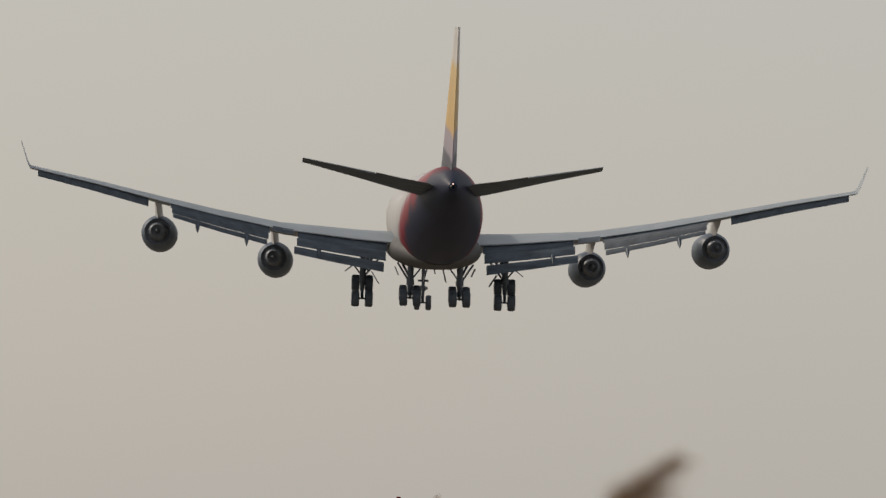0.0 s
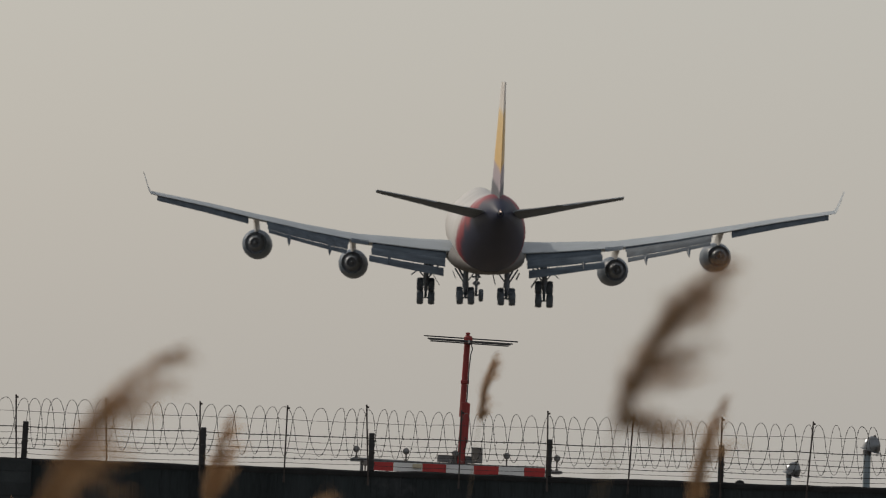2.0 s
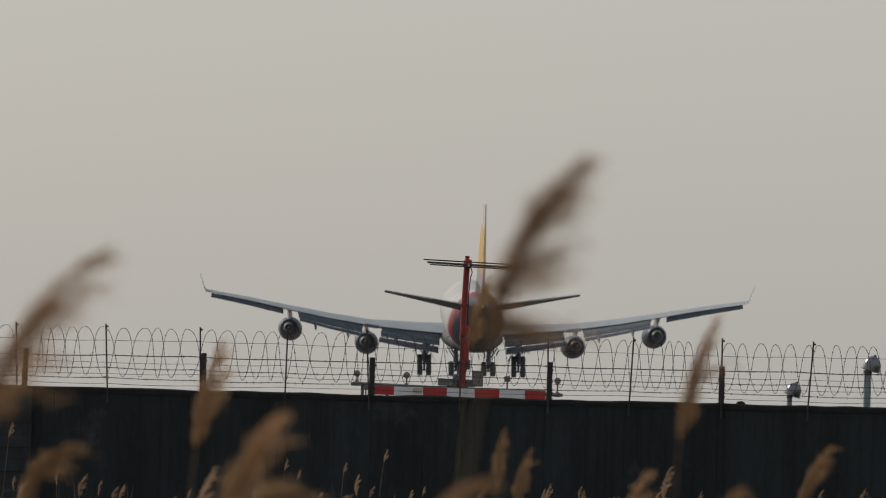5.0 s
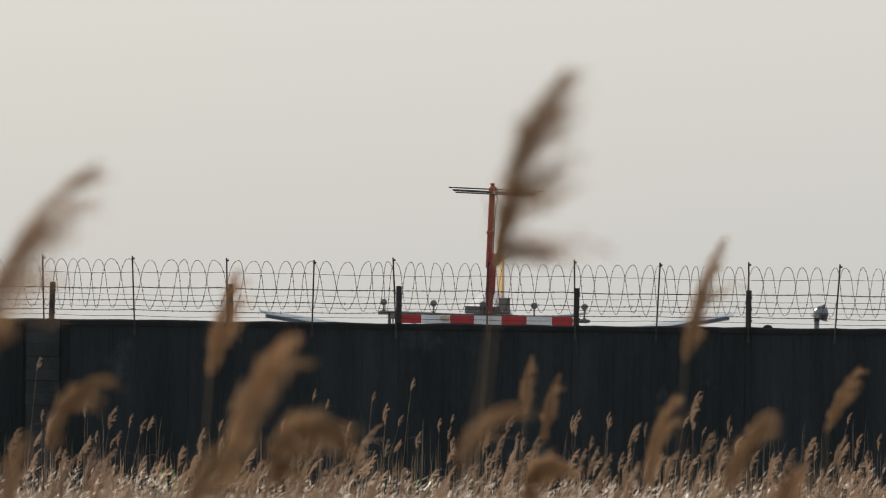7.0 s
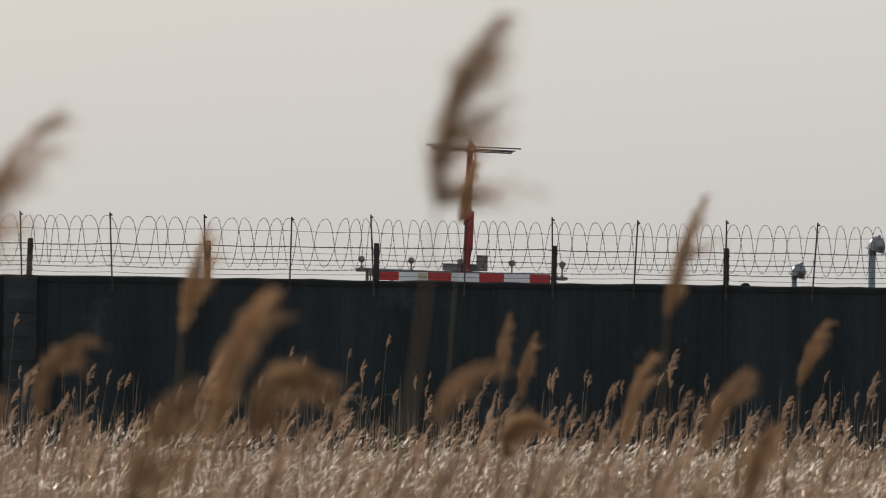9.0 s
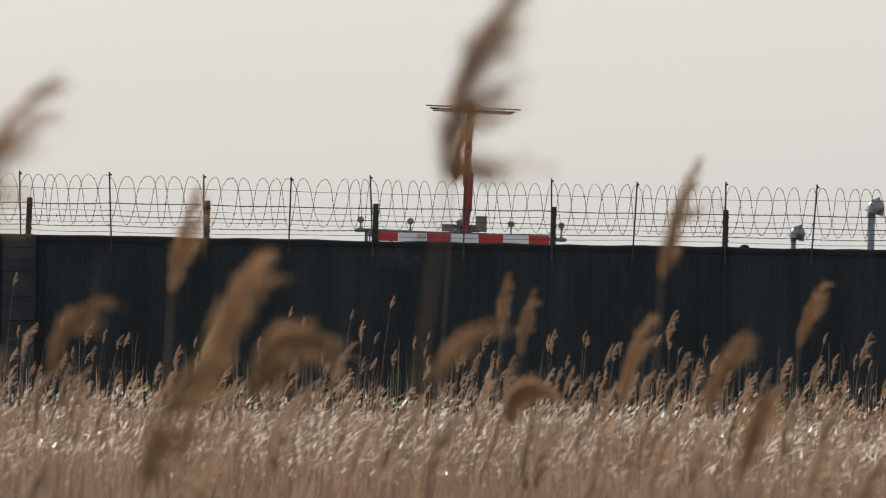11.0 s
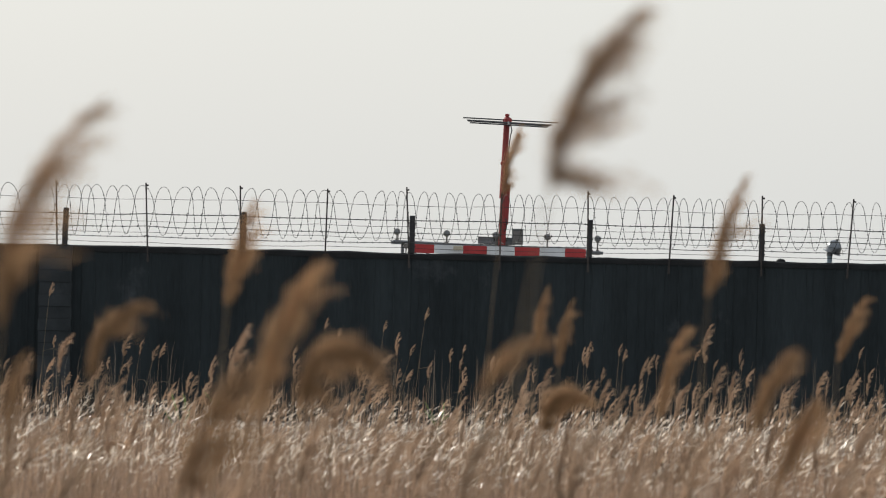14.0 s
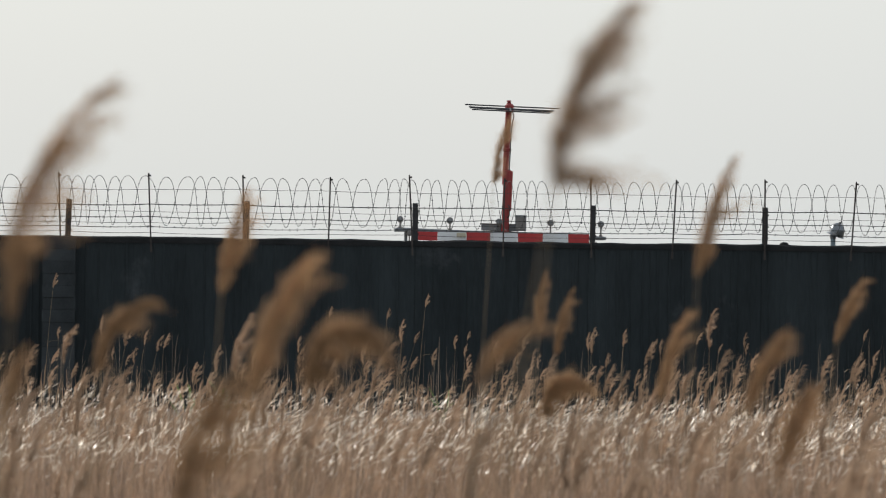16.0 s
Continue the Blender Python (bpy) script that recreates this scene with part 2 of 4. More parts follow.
        if smooth:
            me.shade_smooth()
            me.set_sharp_from_angle(angle=radians(40))
        me.materials.append(material)
        return me


def part(name, shape, material, parent=None, label="", smooth=True, m=None):
    ob = new(name, shape if isinstance(shape, bpy.types.Mesh) else shape.mesh(name, material, smooth))
    if parent:
        ob.parent = parent
    if m is not None:
        ob.matrix_basis = m
    if label:
        tagged(ob, label)
    return ob


def thing(name, label, category, m=None, group="", kind=""):
    ob = new(name)
    ob.empty_display_size = 0.2
    if m is not None:
        ob.matrix_basis = m
    return tagged(ob, label, category, group, kind)


# ---- ground ----
def make_ground():
    xs = [-3000, -800, -200, -60, -25, -10, 0, 10, 25, 60, 200, 800, 3000]
    ys = [-1500, -300, -60, -10, 10, 30, 60, 90, 120, 150, 186, 260, 500, 750, 1000, 1300, 2000, 4800]
    s = Shape()
    # the land falls away gently beyond the wall, down to the runway
    fall = [(186, 0), (260, -0.6), (500, -4.5), (1000, -13.5), (1300, -15.7), (6000, -15.7)]
    pts = [(x, y, 0.03 * noise.noise((x * 0.11, y * 0.07, 0)) + float(np.interp(y, *zip(*fall)))) for y in ys for x in xs]
    n = len(xs)
    s.add(pts, [(j * n + i, j * n + i + 1, (j + 1) * n + i + 1, (j + 1) * n + i) for j in range(len(ys) - 1) for i in range(n - 1)])
    tagged(part("ground", s, soil), "flat dry earth under reeds and grass", "ground", kind="structure")


make_ground()

# ---- perimeter wall ----
WALL_Y, WALL_TOP = 176.0, 3.24
PIER_X = -7.95


def make_wall():
    wall = thing("wall_perimeter", "long dark weathered concrete perimeter wall in shade", "wall", pose(0, WALL_Y, 0), kind="structure")
    rng = random.Random(4)
    joints = [-1.24 + 3.27 * i for i in range(-15, 16)]
    for i in range(len(joints) - 1):
        a, b = joints[i], joints[i + 1]
        # one slab whose face carries shallow upright ribs left by the formwork boards
        y0 = 0.03 + rng.uniform(-0.004, 0.004)
        line = [(a + 0.003, 0.29), (a + 0.003, y0)]
        x = a + 0.12
        while x < b - 0.16:
            w, p = rng.uniform(0.015, 0.05), rng.uniform(0.006, 0.018)
            line += [(x, y0), (x + 0.006, y0 - p), (x + w, y0 - p), (x + w + 0.006, y0)]
            x += w + rng.uniform(0.07, 0.24)
        line += [(b - 0.003, y0), (b - 0.003, 0.29)]
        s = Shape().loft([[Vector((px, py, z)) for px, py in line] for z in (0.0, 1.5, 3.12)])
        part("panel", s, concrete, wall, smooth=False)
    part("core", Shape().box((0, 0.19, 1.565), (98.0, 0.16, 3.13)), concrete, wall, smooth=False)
    rings = []
    for j in range(241):
        x = joints[0] + (joints[-1] - joints[0]) * j / 240
        t = WALL_TOP + rng.uniform(-0.016, 0.010)
        f = 0.008 + rng.uniform(-0.006, 0.006)
        rings.append([Vector(p) for p in ((x, f, 3.121), (x, 0.35, 3.121), (x, 0.35, t - 0.02), (x, 0.30, t), (x, f + 0.04, t), (x, f, t - 0.03))])
    s = Shape().loft(rings)
    part("coping", s, coping_mat, wall, "rough dark mortar coping", smooth=False)
    # a pier of stacked blocks
    z = 0.0
    while z < 3.0:
        b = Shape().box((PIER_X + rng.uniform(-0.01, 0.01), -0.06 + rng.uniform(-0.012, 0.012), z + 0.115), (0.62, 0.20, 0.228), chamfer=0.006)
        part("block", b, block_stone, wall, smooth=False)
        z += 0.23


make_wall()


def make_thick_post(x, top, lean):
    t = thing("fence_post", "short square black fence post on the wall top", "fence post", pose(x, WALL_Y + 0.12, WALL_TOP - 0.03, 0, lean, 0), "black posts on the wall")
    h = top - WALL_TOP + 0.03
    part("upright", Shape().box((0, 0, h / 2), (0.105, 0.105, h), chamfer=0.01), post_mat, t, smooth=False)
    part("foot_plate", Shape().box((0, 0, 0.033), (0.17, 0.17, 0.012), chamfer=0.003), post_mat, t, smooth=False)
    for z in (0.15, 0.36, 0.58):
        part("wire_clip", Shape().box((0.058, -0.04, z), (0.022, 0.03, 0.035), chamfer=0.005), iron_mat, t, smooth=False)


for x, lean in ((-17.7, 1), (-14.4, 0), (-11.1, -1), (-7.805, 1.5), (-4.433, 0.5), (-1.243, -0.3), (2.106, 0.6), (5.36, 0.2), (11.9, 0.3), (15.2, -0.5)):
    make_thick_post(x, 3.94, lean)


def make_thin_post(x, top, lean):
    t = thing("wire_stake", "thin rusty angle-iron stake holding razor wire", "wire stake", pose(x, WALL_Y - 0.045, 2.95, 0, lean, 0), "stakes of the razor wire")
    h = top - 2.95
    s = Shape()
    s.box((0, 0, h / 2), (0.029, 0.005, h)).box((-0.012, 0.018, h / 2), (0.005, 0.030, h))
    part("angle", s, iron_mat, t, smooth=False)
    part("clip", Shape().box((0.025, 0, h - 0.05), (0.045, 0.04, 0.035), chamfer=0.006), iron_mat, t, smooth=False)
    part("anchor_plate", Shape().box((0, 0.009, 0.06), (0.05, 0.006, 0.12), chamfer=0.002), post_mat, t, smooth=False)


for x, top, lean in ((-17.6, 4.44, 1), (-16.0, 4.42, -1), (-14.3, 4.45, 2), (-12.7, 4.43, 0), (-11.1, 4.45, -1), (-9.5, 4.44, 2), (-7.93, 4.44, -2), (-6.22, 4.445, -2.6), (-4.47, 4.43, -1.4), (-2.88, 4.41, 1.0), (-1.285, 4.475, -3.0), (0.42, 4.43, 0.5), (2.09, 4.473, -1.2), (3.61, 4.443, 2.6), (5.36, 4.468, -0.4), (6.98, 4.451, 3.6), (8.6, 4.45, 1), (10.3, 4.44, -1.5), (11.9, 4.45, 0.5), (13.5, 4.44, 1.5)):
    make_thin_post(x, top, lean)


def make_strand(z, y, seed, barbs, radius):
    rng = random.Random(seed)
    knots = [-17.6 + 1.62 * i for i in range(21)]
    path, thorns = [], Shape()
    for i in range(20):
        a, b = knots[i], knots[i + 1]
        sag = rng.uniform(0.004, 0.022)
        za, zb = 0.012 * math.sin(i * 1.7 + seed), 0.012 * math.sin((i + 1) * 1.7 + seed)
        path += [(a + (b - a) * u, 0, za + (zb - za) * u - sag * 4 * u * (1 - u)) for u in (0, 0.25, 0.5, 0.75)]
        x = a + 0.05
        while barbs and x < b:
            u = (x - a) / (b - a)
            zz = za + (zb - za) * u - sag * 4 * u * (1 - u)
            for k in range(2):
                g = rng.uniform(0, 3.1)
                d = Vector((0.35 * rng.uniform(-1, 1), math.cos(g), math.sin(g))).normalized() * 0.026
                thorns.tube([Vector((x, 0, zz)) - d, Vector((x, 0, zz)) + d], 0.0042, 4)
            x += 0.14
    ob = tagged(part("barbed_wire" if barbs else "tie_wire", Shape().tube(path, radius, 5), wire_mat), "taut galvanised barbed wire strand with short barbs" if barbs else "thin plain wire tying the razor coil", "wire", "wires along the wall")
    ob.location = (0, WALL_Y + y, z)
    if barbs:
        tagged(part("barbing", thorns, wire_mat, ob), "short twisted barbs", kind="stuff")


for k, (z, y, barbs, r) in enumerate(((4.145, -0.06, False, 0.0042), (3.855, -0.06, True, 0.0085), (3.615, -0.06, True, 0.0065), (3.425, -0.06, True, 0.0065), (3.325, -0.05, False, 0.0045), (3.73, 0.10, False, 0.004), (3.52, 0.10, False, 0.004))):
    make_strand(z, y, k, barbs, r)


def coil_tops():
    """Crowns of the loops along the wall: even in stretches, stretched or bunched in others."""
    rng = random.Random(11)
    x, out, step = -17.6, [], 0.275
    while x < 17.4:
        out.append(x)
        if len(out) % 5 == 0:
            step = rng.uniform(0.225, 0.345)
        x += step * rng.uniform(0.60, 1.40)
    return out


def make_coil(tops, seed):
    """A helix of wire whose crowns stand at the given places."""
    rng = random.Random(seed)
    n = 26
    pts = []
    for a_x, b_x in zip(tops, tops[1:]):
        r = 0.487 + rng.uniform(-0.014, 0.012)
        zc = 3.906 + rng.uniform(-0.010, 0.010)
        low = rng.uniform(-0.02, 0.035)
        lean = rng.uniform(-0.03, 0.03)
        for i in range(n):
            u = i / n
            a = 2 * math.pi * u
            c = math.cos(a)
            # crowns round, feet drawn in a little
            arch = 2 * abs(math.cos(a / 2)) ** 1.15 - 1
            z = zc + r * (0.45 * c + 0.55 * arch + (low * c if c < 0 else 0))
            pts.append((a_x + (b_x - a_x) * (u + 0.035 * math.sin(2 * a)) + lean * math.sin(a), 0.42 * math.sin(a), z))
    sm = [tuple(sum(pts[max(0, min(len(pts) - 1, i + d))][c] for d in (-1, 0, 1)) / 3 for c in range(3)) for i in range(len(pts))]
    s = Shape().tube(sm, 0.0050, 5)
    blades = Shape()
    for i in range(0, len(sm) - 1, 2):
        p, q = Vector(sm[i]), Vector(sm[i + 1])
        d = (q - p).normalized()
        w = d.cross(Vector((0, 1, 0))).normalized() * 0.0165
        c = (p + q) / 2
        blades.add([c - d * 0.016, c + w, c + d * 0.016, c - w], [(0, 1, 2, 3)])
    ob = tagged(part("razor_wire_coil", s, wire_mat), "coiled galvanised razor wire running along the wall top", "razor wire", "razor wire coils")
    ob.location = (0, WALL_Y + 0.40, 0)
    tagged(part("razor_edging", blades, wire_mat, ob, smooth=False), "tiny razor blades along the coil", kind="stuff")


crowns = coil_tops()
make_coil(crowns[0::2], 11)
make_coil(crowns[1::2], 23)


# ---- dome lamps behind the wall ----
def make_dome_lamp(x, top, pole_r, size, tilt, y=178.0):
    t = thing("yard_lamp", "shiny metal dome lamp on a pale blue pole", "outdoor lamp", pose(x, y, 0), "dome lamps inside the wall")
    pole = part("pole", Shape().tube([(0, 0, 0), (0, 0, top - size * 0.25)], pole_r, 14), pole_blue, t)
    part("collar", Shape().tube([(0, 0, top - size * 0.42), (0, 0, top - size * 0.18)], pole_r * 1.18, 14), grey_metal, t)
    prof = [(size * 0.62 * math.sin(a), size * 0.50 * math.cos(a)) for a in (math.pi / 2 * k / 8 for k in range(9))]
    prof = [(-size * 0.22, size * 0.60), (-size * 0.20, size * 0.60), (-size * 0.17, size * 0.52)] + prof
    s = Shape().lathe([(h, max(r, 0.002)) for h, r in prof], "Z", 24)
    head = part("dome", s, dome_steel, t, "polished metal dome", m=pose(size * 0.22, -0.03, top, tilt * 0.4, tilt, 0))
    part("glass", Shape().lathe([(-0.075, 0.002), (-0.06, size * 0.28), (-0.02, size * 0.45), (0.0, size * 0.5)], "Z", 20), grey_metal, head)
    part("finial", Shape().lathe([(size * 0.59, 0.03), (size * 0.66, 0.03), (size * 0.72, 0.002)], "Z", 12), lamp_grey, head)


make_dome_lamp(6.72, 3.50, 0.050, 0.30, 20)
make_dome_lamp(8.20, 4.02, 0.070, 0.34, 16)
tagged(part("wall_cap_bump", Shape().lathe([(0, 0.09), (0.03, 0.08), (0.05, 0.05), (0.06, 0.005)], "Z", 14, (5.73, WALL_Y + 0.15, WALL_TOP - 0.006)), coping_mat), "small round lump of mortar on the wall top", "mortar lump")


# ---- approach light bar with its red antenna mast ----
BAR_Y = 186.0


def make_light_bar():
    def bar_z(x):
        return 3.507 - 0.0314 * (x + 1.69) + 0.0
    bar = thing("approach_light_bar", "steel crossbar carrying a row of round approach lights", "approach lights", pose(0, BAR_Y, 0))
    s = Shape().tube([(-1.69, 0, bar_z(-1.69) - 0.02), (2.45, 0, bar_z(2.45) - 0.02)], 0.042, 10)
    part("crossbar", s, grey_metal, bar)
    for x in (-1.5, 0.36, 2.2):
        part("leg", Shape().tube([(x, 0.06, 0), (x, 0.06, bar_z(x) - 0.03)], 0.035, 10), grey_metal, bar)
    for x in (-1.614, -0.621, 0.36, 1.386, 2.389):
        z = 3.689 - 0.0125 * (x + 1.614)
        head = part("lamp_head", Shape().lathe([(-0.07, 0.052), (-0.062, 0.066), (-0.02, 0.068), (0.06, 0.055), (0.09, 0.02), (0.092, 0.002)], "Y", 18, caps=True), lamp_grey, bar, "round grey lamp head", m=pose(x, 0, z))
        part("lens", Shape().lathe([(-0.072, 0.048), (-0.078, 0.03), (-0.081, 0.002)], "Y", 16), grey_metal, head)
        part("stem", Shape().tube([(x, 0, bar_z(x)), (x, 0, z - 0.06)], 0.017, 8), lamp_grey, bar)
        part("stem_flange", Shape().tube([(x, 0, bar_z(x) + 0.015), (x, 0, bar_z(x) + 0.045)], 0.035, 10), lamp_grey, bar)
    part("lamp_head", Shape().lathe([(-0.06, 0.046), (0.0, 0.058), (0.06, 0.045), (0.07, 0.002)], "Y", 16, caps=True), lamp_grey, bar, "low lamp head under the bar", m=pose(-1.429, -0.05, 3.41))
    part("stem", Shape().tube([(-1.429, -0.02, 3.0), (-1.429, -0.02, 3.37)], 0.014, 8), lamp_grey, bar)
    part("end_box", Shape().box((2.42, -0.06, bar_z(2.4) - 0.02), (0.16, 0.08, 0.06), chamfer=0.008), grey_metal, bar, smooth=False)
    part("end_box", Shape().box((-1.62, -0.06, bar_z(-1.62) - 0.03), (0.22, 0.08, 0.07), chamfer=0.008), grey_metal, bar, smooth=False)

    board = thing("warning_board", "red and white striped warning board behind the wall", "barrier board", pose(0, BAR_Y - 0.25, 0))
    xs = [-1.272, -0.865, -0.29, 0.183, 0.736, 1.232, 1.739, 2.156]
    for i in range(7):
        a, b = xs[i], xs[i + 1]
        z = 3.352 - 0.005 * ((a + b) / 2 - 0.4)
        part("board_panel", Shape().box(((a + b) / 2, 0, z), (b - a - 0.004, 0.03, 0.172), pose(0, 0, 0, 0, 0.3, 0), chamfer=0.004), board_white if i % 2 else board_red, board, "white panel" if i % 2 else "red panel", smooth=False)
    for x in (-1.0, 0.46, 1.9):
        part("board_leg", Shape().box((x, 0.05, 1.65), (0.06, 0.05, 3.3), chamfer=0.006), grey_metal, board, smooth=False)
    part("top_rail", Shape().box((0.44, 0.02, 3.447), (3.43, 0.05, 0.016), pose(0, 0, 0, 0, 0.3, 0), chamfer=0.003), grey_metal, board, smooth=False)
    tagged(part("junction_box", Shape().box((-0.39, BAR_Y - 0.29, 3.39), (0.19, 0.05, 0.085), chamfer=0.01), beige_box, smooth=False), "small beige box fixed to the striped board", "junction box")

    cab = thing("equipment_cabinet", "low grey equipment box at the foot of a red mast", "cabinet", pose(0.37, BAR_Y + 0.25, 0))
    part("body", Shape().box((0, 0, 3.548), (0.74, 0.4, 0.13), pose(0, 0, 0, 0, 1.0, 0), chamfer=0.012), grey_metal, cab, smooth=False)
    part("lid", Shape().box((0, 0, 3.618), (0.78, 0.44, 0.018), pose(0, 0, 0, 0, 1.0, 0), chamfer=0.004), lamp_grey, cab, smooth=False)
    part("plinth", Shape().box((0, 0, 1.74), (0.5, 0.3, 3.48), chamfer=0.02), grey_metal, cab, smooth=False)
    up = thing("control_box", "upright grey metal control box with a door", "control box", pose(0.79, BAR_Y - 0.02, 3.48))
    part("body", Shape().box((0, 0, 0.155), (0.225, 0.16, 0.30), chamfer=0.012), grey_metal, up, smooth=False)
    part("door", Shape().box((0, -0.086, 0.155), (0.185, 0.012, 0.25), chamfer=0.004), lamp_grey, up, smooth=False)
    part("roof", Shape().box((0, -0.01, 0.314), (0.25, 0.20, 0.014), chamfer=0.003), grey_metal, up, smooth=False)

    mast = thing("antenna_mast", "red painted antenna mast with a dark crossarm of rods", "antenna mast", pose(0, BAR_Y + 0.03, 0))
    lower = part("lower_tube", Shape().box((0, 0, 0.0), (0.15, 0.15, 4.9), chamfer=0.02), red_paint, mast, m=pose(0.435, 0, 2.25, 0, 1.9, 0), smooth=False)
    part("upper_tube", Shape().tube([(0.465, 0, 4.4), (0.525, 0, 6.0)], 0.062, 14), red_paint, mast)
    part("sleeve", Shape().box((0.56, -0.02, 4.28), (0.10, 0.17, 0.80), pose(0, 0, 0, 0, 1.9, 0), chamfer=0.012), red_paint, mast, smooth=False)
    part("clamp", Shape().box((0.50, 0, 5.10), (0.17, 0.16, 0.07), chamfer=0.012), red_paint, mast, smooth=False)
    part("head_block", Shape().box((0.535, 0, 5.93), (0.17, 0.30, 0.17), pose(0, 0, 0, 0, 1.9, 0), chamfer=0.03), red_paint, mast, smooth=False)
    part("top_cap", Shape().lathe([(6.0, 0.05), (6.03, 0.048), (6.04, 0.03), (6.05, 0.045), (6.085, 0.045), (6.09, 0.002)], "Z", 14, (0.527, 0, 0)), red_paint, mast)
    part("cable", Shape().tube([(0.60, -0.05, 5.86), (0.63, -0.08, 5.76), (0.60, -0.09, 5.66), (0.575, -0.085, 5.4), (0.55, -0.085, 4.7)], 0.012, 6), rod_dark, mast)
    rods = ((-0.351, 1.532, 5.996, 5.934, 0.0), (-0.275, 1.425, 5.945, 5.885, 0.22), (-0.25, 1.38, 5.925, 5.862, 0.42), (-0.214, 1.342, 5.888, 5.832, 0.62))
    for a, b, za, zb, y in rods:
        part("rod", Shape().tube([(a, -y, za), (b, -y, zb)], 0.013, 8), rod_dark, mast)
    part("boom", Shape().tube([(0.55, 0.1, 5.96), (0.56, -0.7, 5.85)], 0.022, 8), rod_dark, mast)
    part("handle", Shape().tube([(0.53, -0.1, 4.0), (0.57, -0.16, 3.95), (0.56, -0.16, 3.80), (0.52, -0.1, 3.74)], 0.011, 6), rod_dark, mast)


make_light_bar()


# ---- the airliner: X right, Y ahead, Z up, from the end of its tail ----
def make_aircraft():
    plane = thing("airliner", "four-engined jumbo jet landing with wheels and flaps down", "airplane")
    sec = [(-0.3, 0.30, -0.22, 0.36), (0.0, 0.42, -0.38, 0.50), (3, 1.05, -1.35, 1.30), (8, 1.90, -2.95, 1.55), (14, 2.65, -4.55, 1.48), (20, 3.05, -5.7, 1.22), (26, 3.22, -6.2, 0.82), (34, 3.25, -6.3, 0.42), (40, 3.25, -6.3, 0.32), (44, 3.25, -6.25, 0.48), (48, 3.22, -6.2, 0.66), (58, 3.2, -6.2, 0.68), (62, 3.0, -6.0, 0.45), (65, 2.4, -5.5, -0.1), (67.5, 1.3, -4.7, -1.3), (68.6, 0.2, -3.6, -3.1)]
    rings = []
    for y, w, zb, zt in sec:
        ring = []
        main = zt if y < 40 else min(zt, 0.3)
        for k in range(40):
            a = 2 * math.pi * k / 40
            c, s = math.cos(a), math.sin(a)
            zc = (zb + main) / 2
            h = (main - zb) / 2
            z = zc + h * s
            x = w * math.copysign(abs(c) ** 0.95, c)
            if zt > main + 0.01 and s > 0.45:
                z += (zt - main) * ((s - 0.45) / 0.55) ** 0.8
                x *= 1 - 0.55 * (s - 0.45)
            ring.append(Vector((x, y, z)))
        rings.append(ring)
    part("fuselage", Shape().loft(rings), fuselage_livery_shade, plane, "pale fuselage, red and plum tail with shade painted navy below")
    # wing-to-body fairing
    fr = []
    for y, w, zb, zt in ((24, 1.0, -6.1, -5.6), (27, 2.8, -6.45, -4.2), (33, 3.55, -6.60, -3.6), (42, 3.6, -6.6, -3.6), (48, 2.9, -6.4, -4.4), (51, 1.0, -6.25, -5.6)):
        fr.append([Vector((w * math.copysign(abs(math.cos(a)) ** 0.8, math.cos(a)), y, (zb + zt) / 2 + (zt - zb) / 2 * math.sin(a))) for a in (2 * math.pi * k / 28 for k in range(28))])
    part("belly_fairing", Shape().loft(fr), surface("fairing_paint", (0.115, 0.112, 0.110), 0.6, 0, 0.1, 0.6, 8, 0.03, spec=0.08), plane, "grey fairing under the wing roots")
    part("exhaust_pipe", Shape().lathe([(-0.50, 0.15), (-0.28, 0.22), (0.2, 0.24)], "Y", 16, (0, 0, 0.07)), rod_dark, plane, "dark tail exhaust")
    part("tail_light", Shape().lathe([(-0.62, 0.002), (-0.58, 0.05), (-0.5, 0.06)], "Y", 10, (0, 0, 0.30)), tail_glow, plane, "small glowing tail light")

    def foil(y_le, y_te, z, t, tilt=0.0, upright=False, x=0.0):
        """A closed aerofoil outline at one station."""
        up = [(0, 0), (0.02, 0.20), (0.08, 0.40), (0.2, 0.52), (0.4, 0.55), (0.6, 0.42), (0.8, 0.24), (1, 0.03)]
        dn = [(1, -0.03), (0.8, -0.16), (0.6, -0.30), (0.4, -0.42), (0.2, -0.42), (0.08, -0.32), (0.02, -0.18)]
        out = []
        for u, h in up + dn:
            y = y_le + (y_te - y_le) * u
            k = h * t
            if upright:
                out.append(Vector((x + k, y, z)))
            else:
                out.append(Vector((x, y, z + k + tilt * (0.5 - u))))
        return out

    for side in (-1, 1):
        st = [(2.4, 48.0, 34.6, -4.80, 1.65, -0.15), (6.0, 44.6, 34.0, -4.50, 1.35, -0.10), (12.0, 39.2, 32.6, -3.85, 0.95, -0.05), (17.0, 34.7, 28.9, -2.85, 0.75, 0.0), (21.2, 31.0, 26.0, -1.90, 0.62, 0.0), (26.0, 26.7, 22.4, -0.74, 0.45, 0.0), (31.2, 22.0, 18.0, 0.40, 0.30, 0.0)]
        wing = part("wing", Shape().loft([foil(yl, yt, z, t, tl, False, side * x) for x, yl, yt, z, t, tl in st]), wing_paint, plane, "long swept grey wing bending upwards")

        def on_wing(x):
            for (xa, la, ta, za, tha, tla), (xb, lb, tb, zb, thb, tlb) in zip(st, st[1:]):
                if x <= xb:
                    u = (x - xa) / (xb - xa)
                    return ta + (tb - ta) * u, za + (zb - za) * u - (tla + (tlb - tla) * u) / 2
            return st[-1][2], st[-1][3]

        wl_ = Shape().loft([foil(22.0, 18.1, 0.40, 0.28, 0, False, side * 31.2), foil(20.9, 18.0, 0.78, 0.26, 0, False, side * 31.40), foil(19.2, 17.5, 2.35, 0.20, 0, False, side * 31.92)])
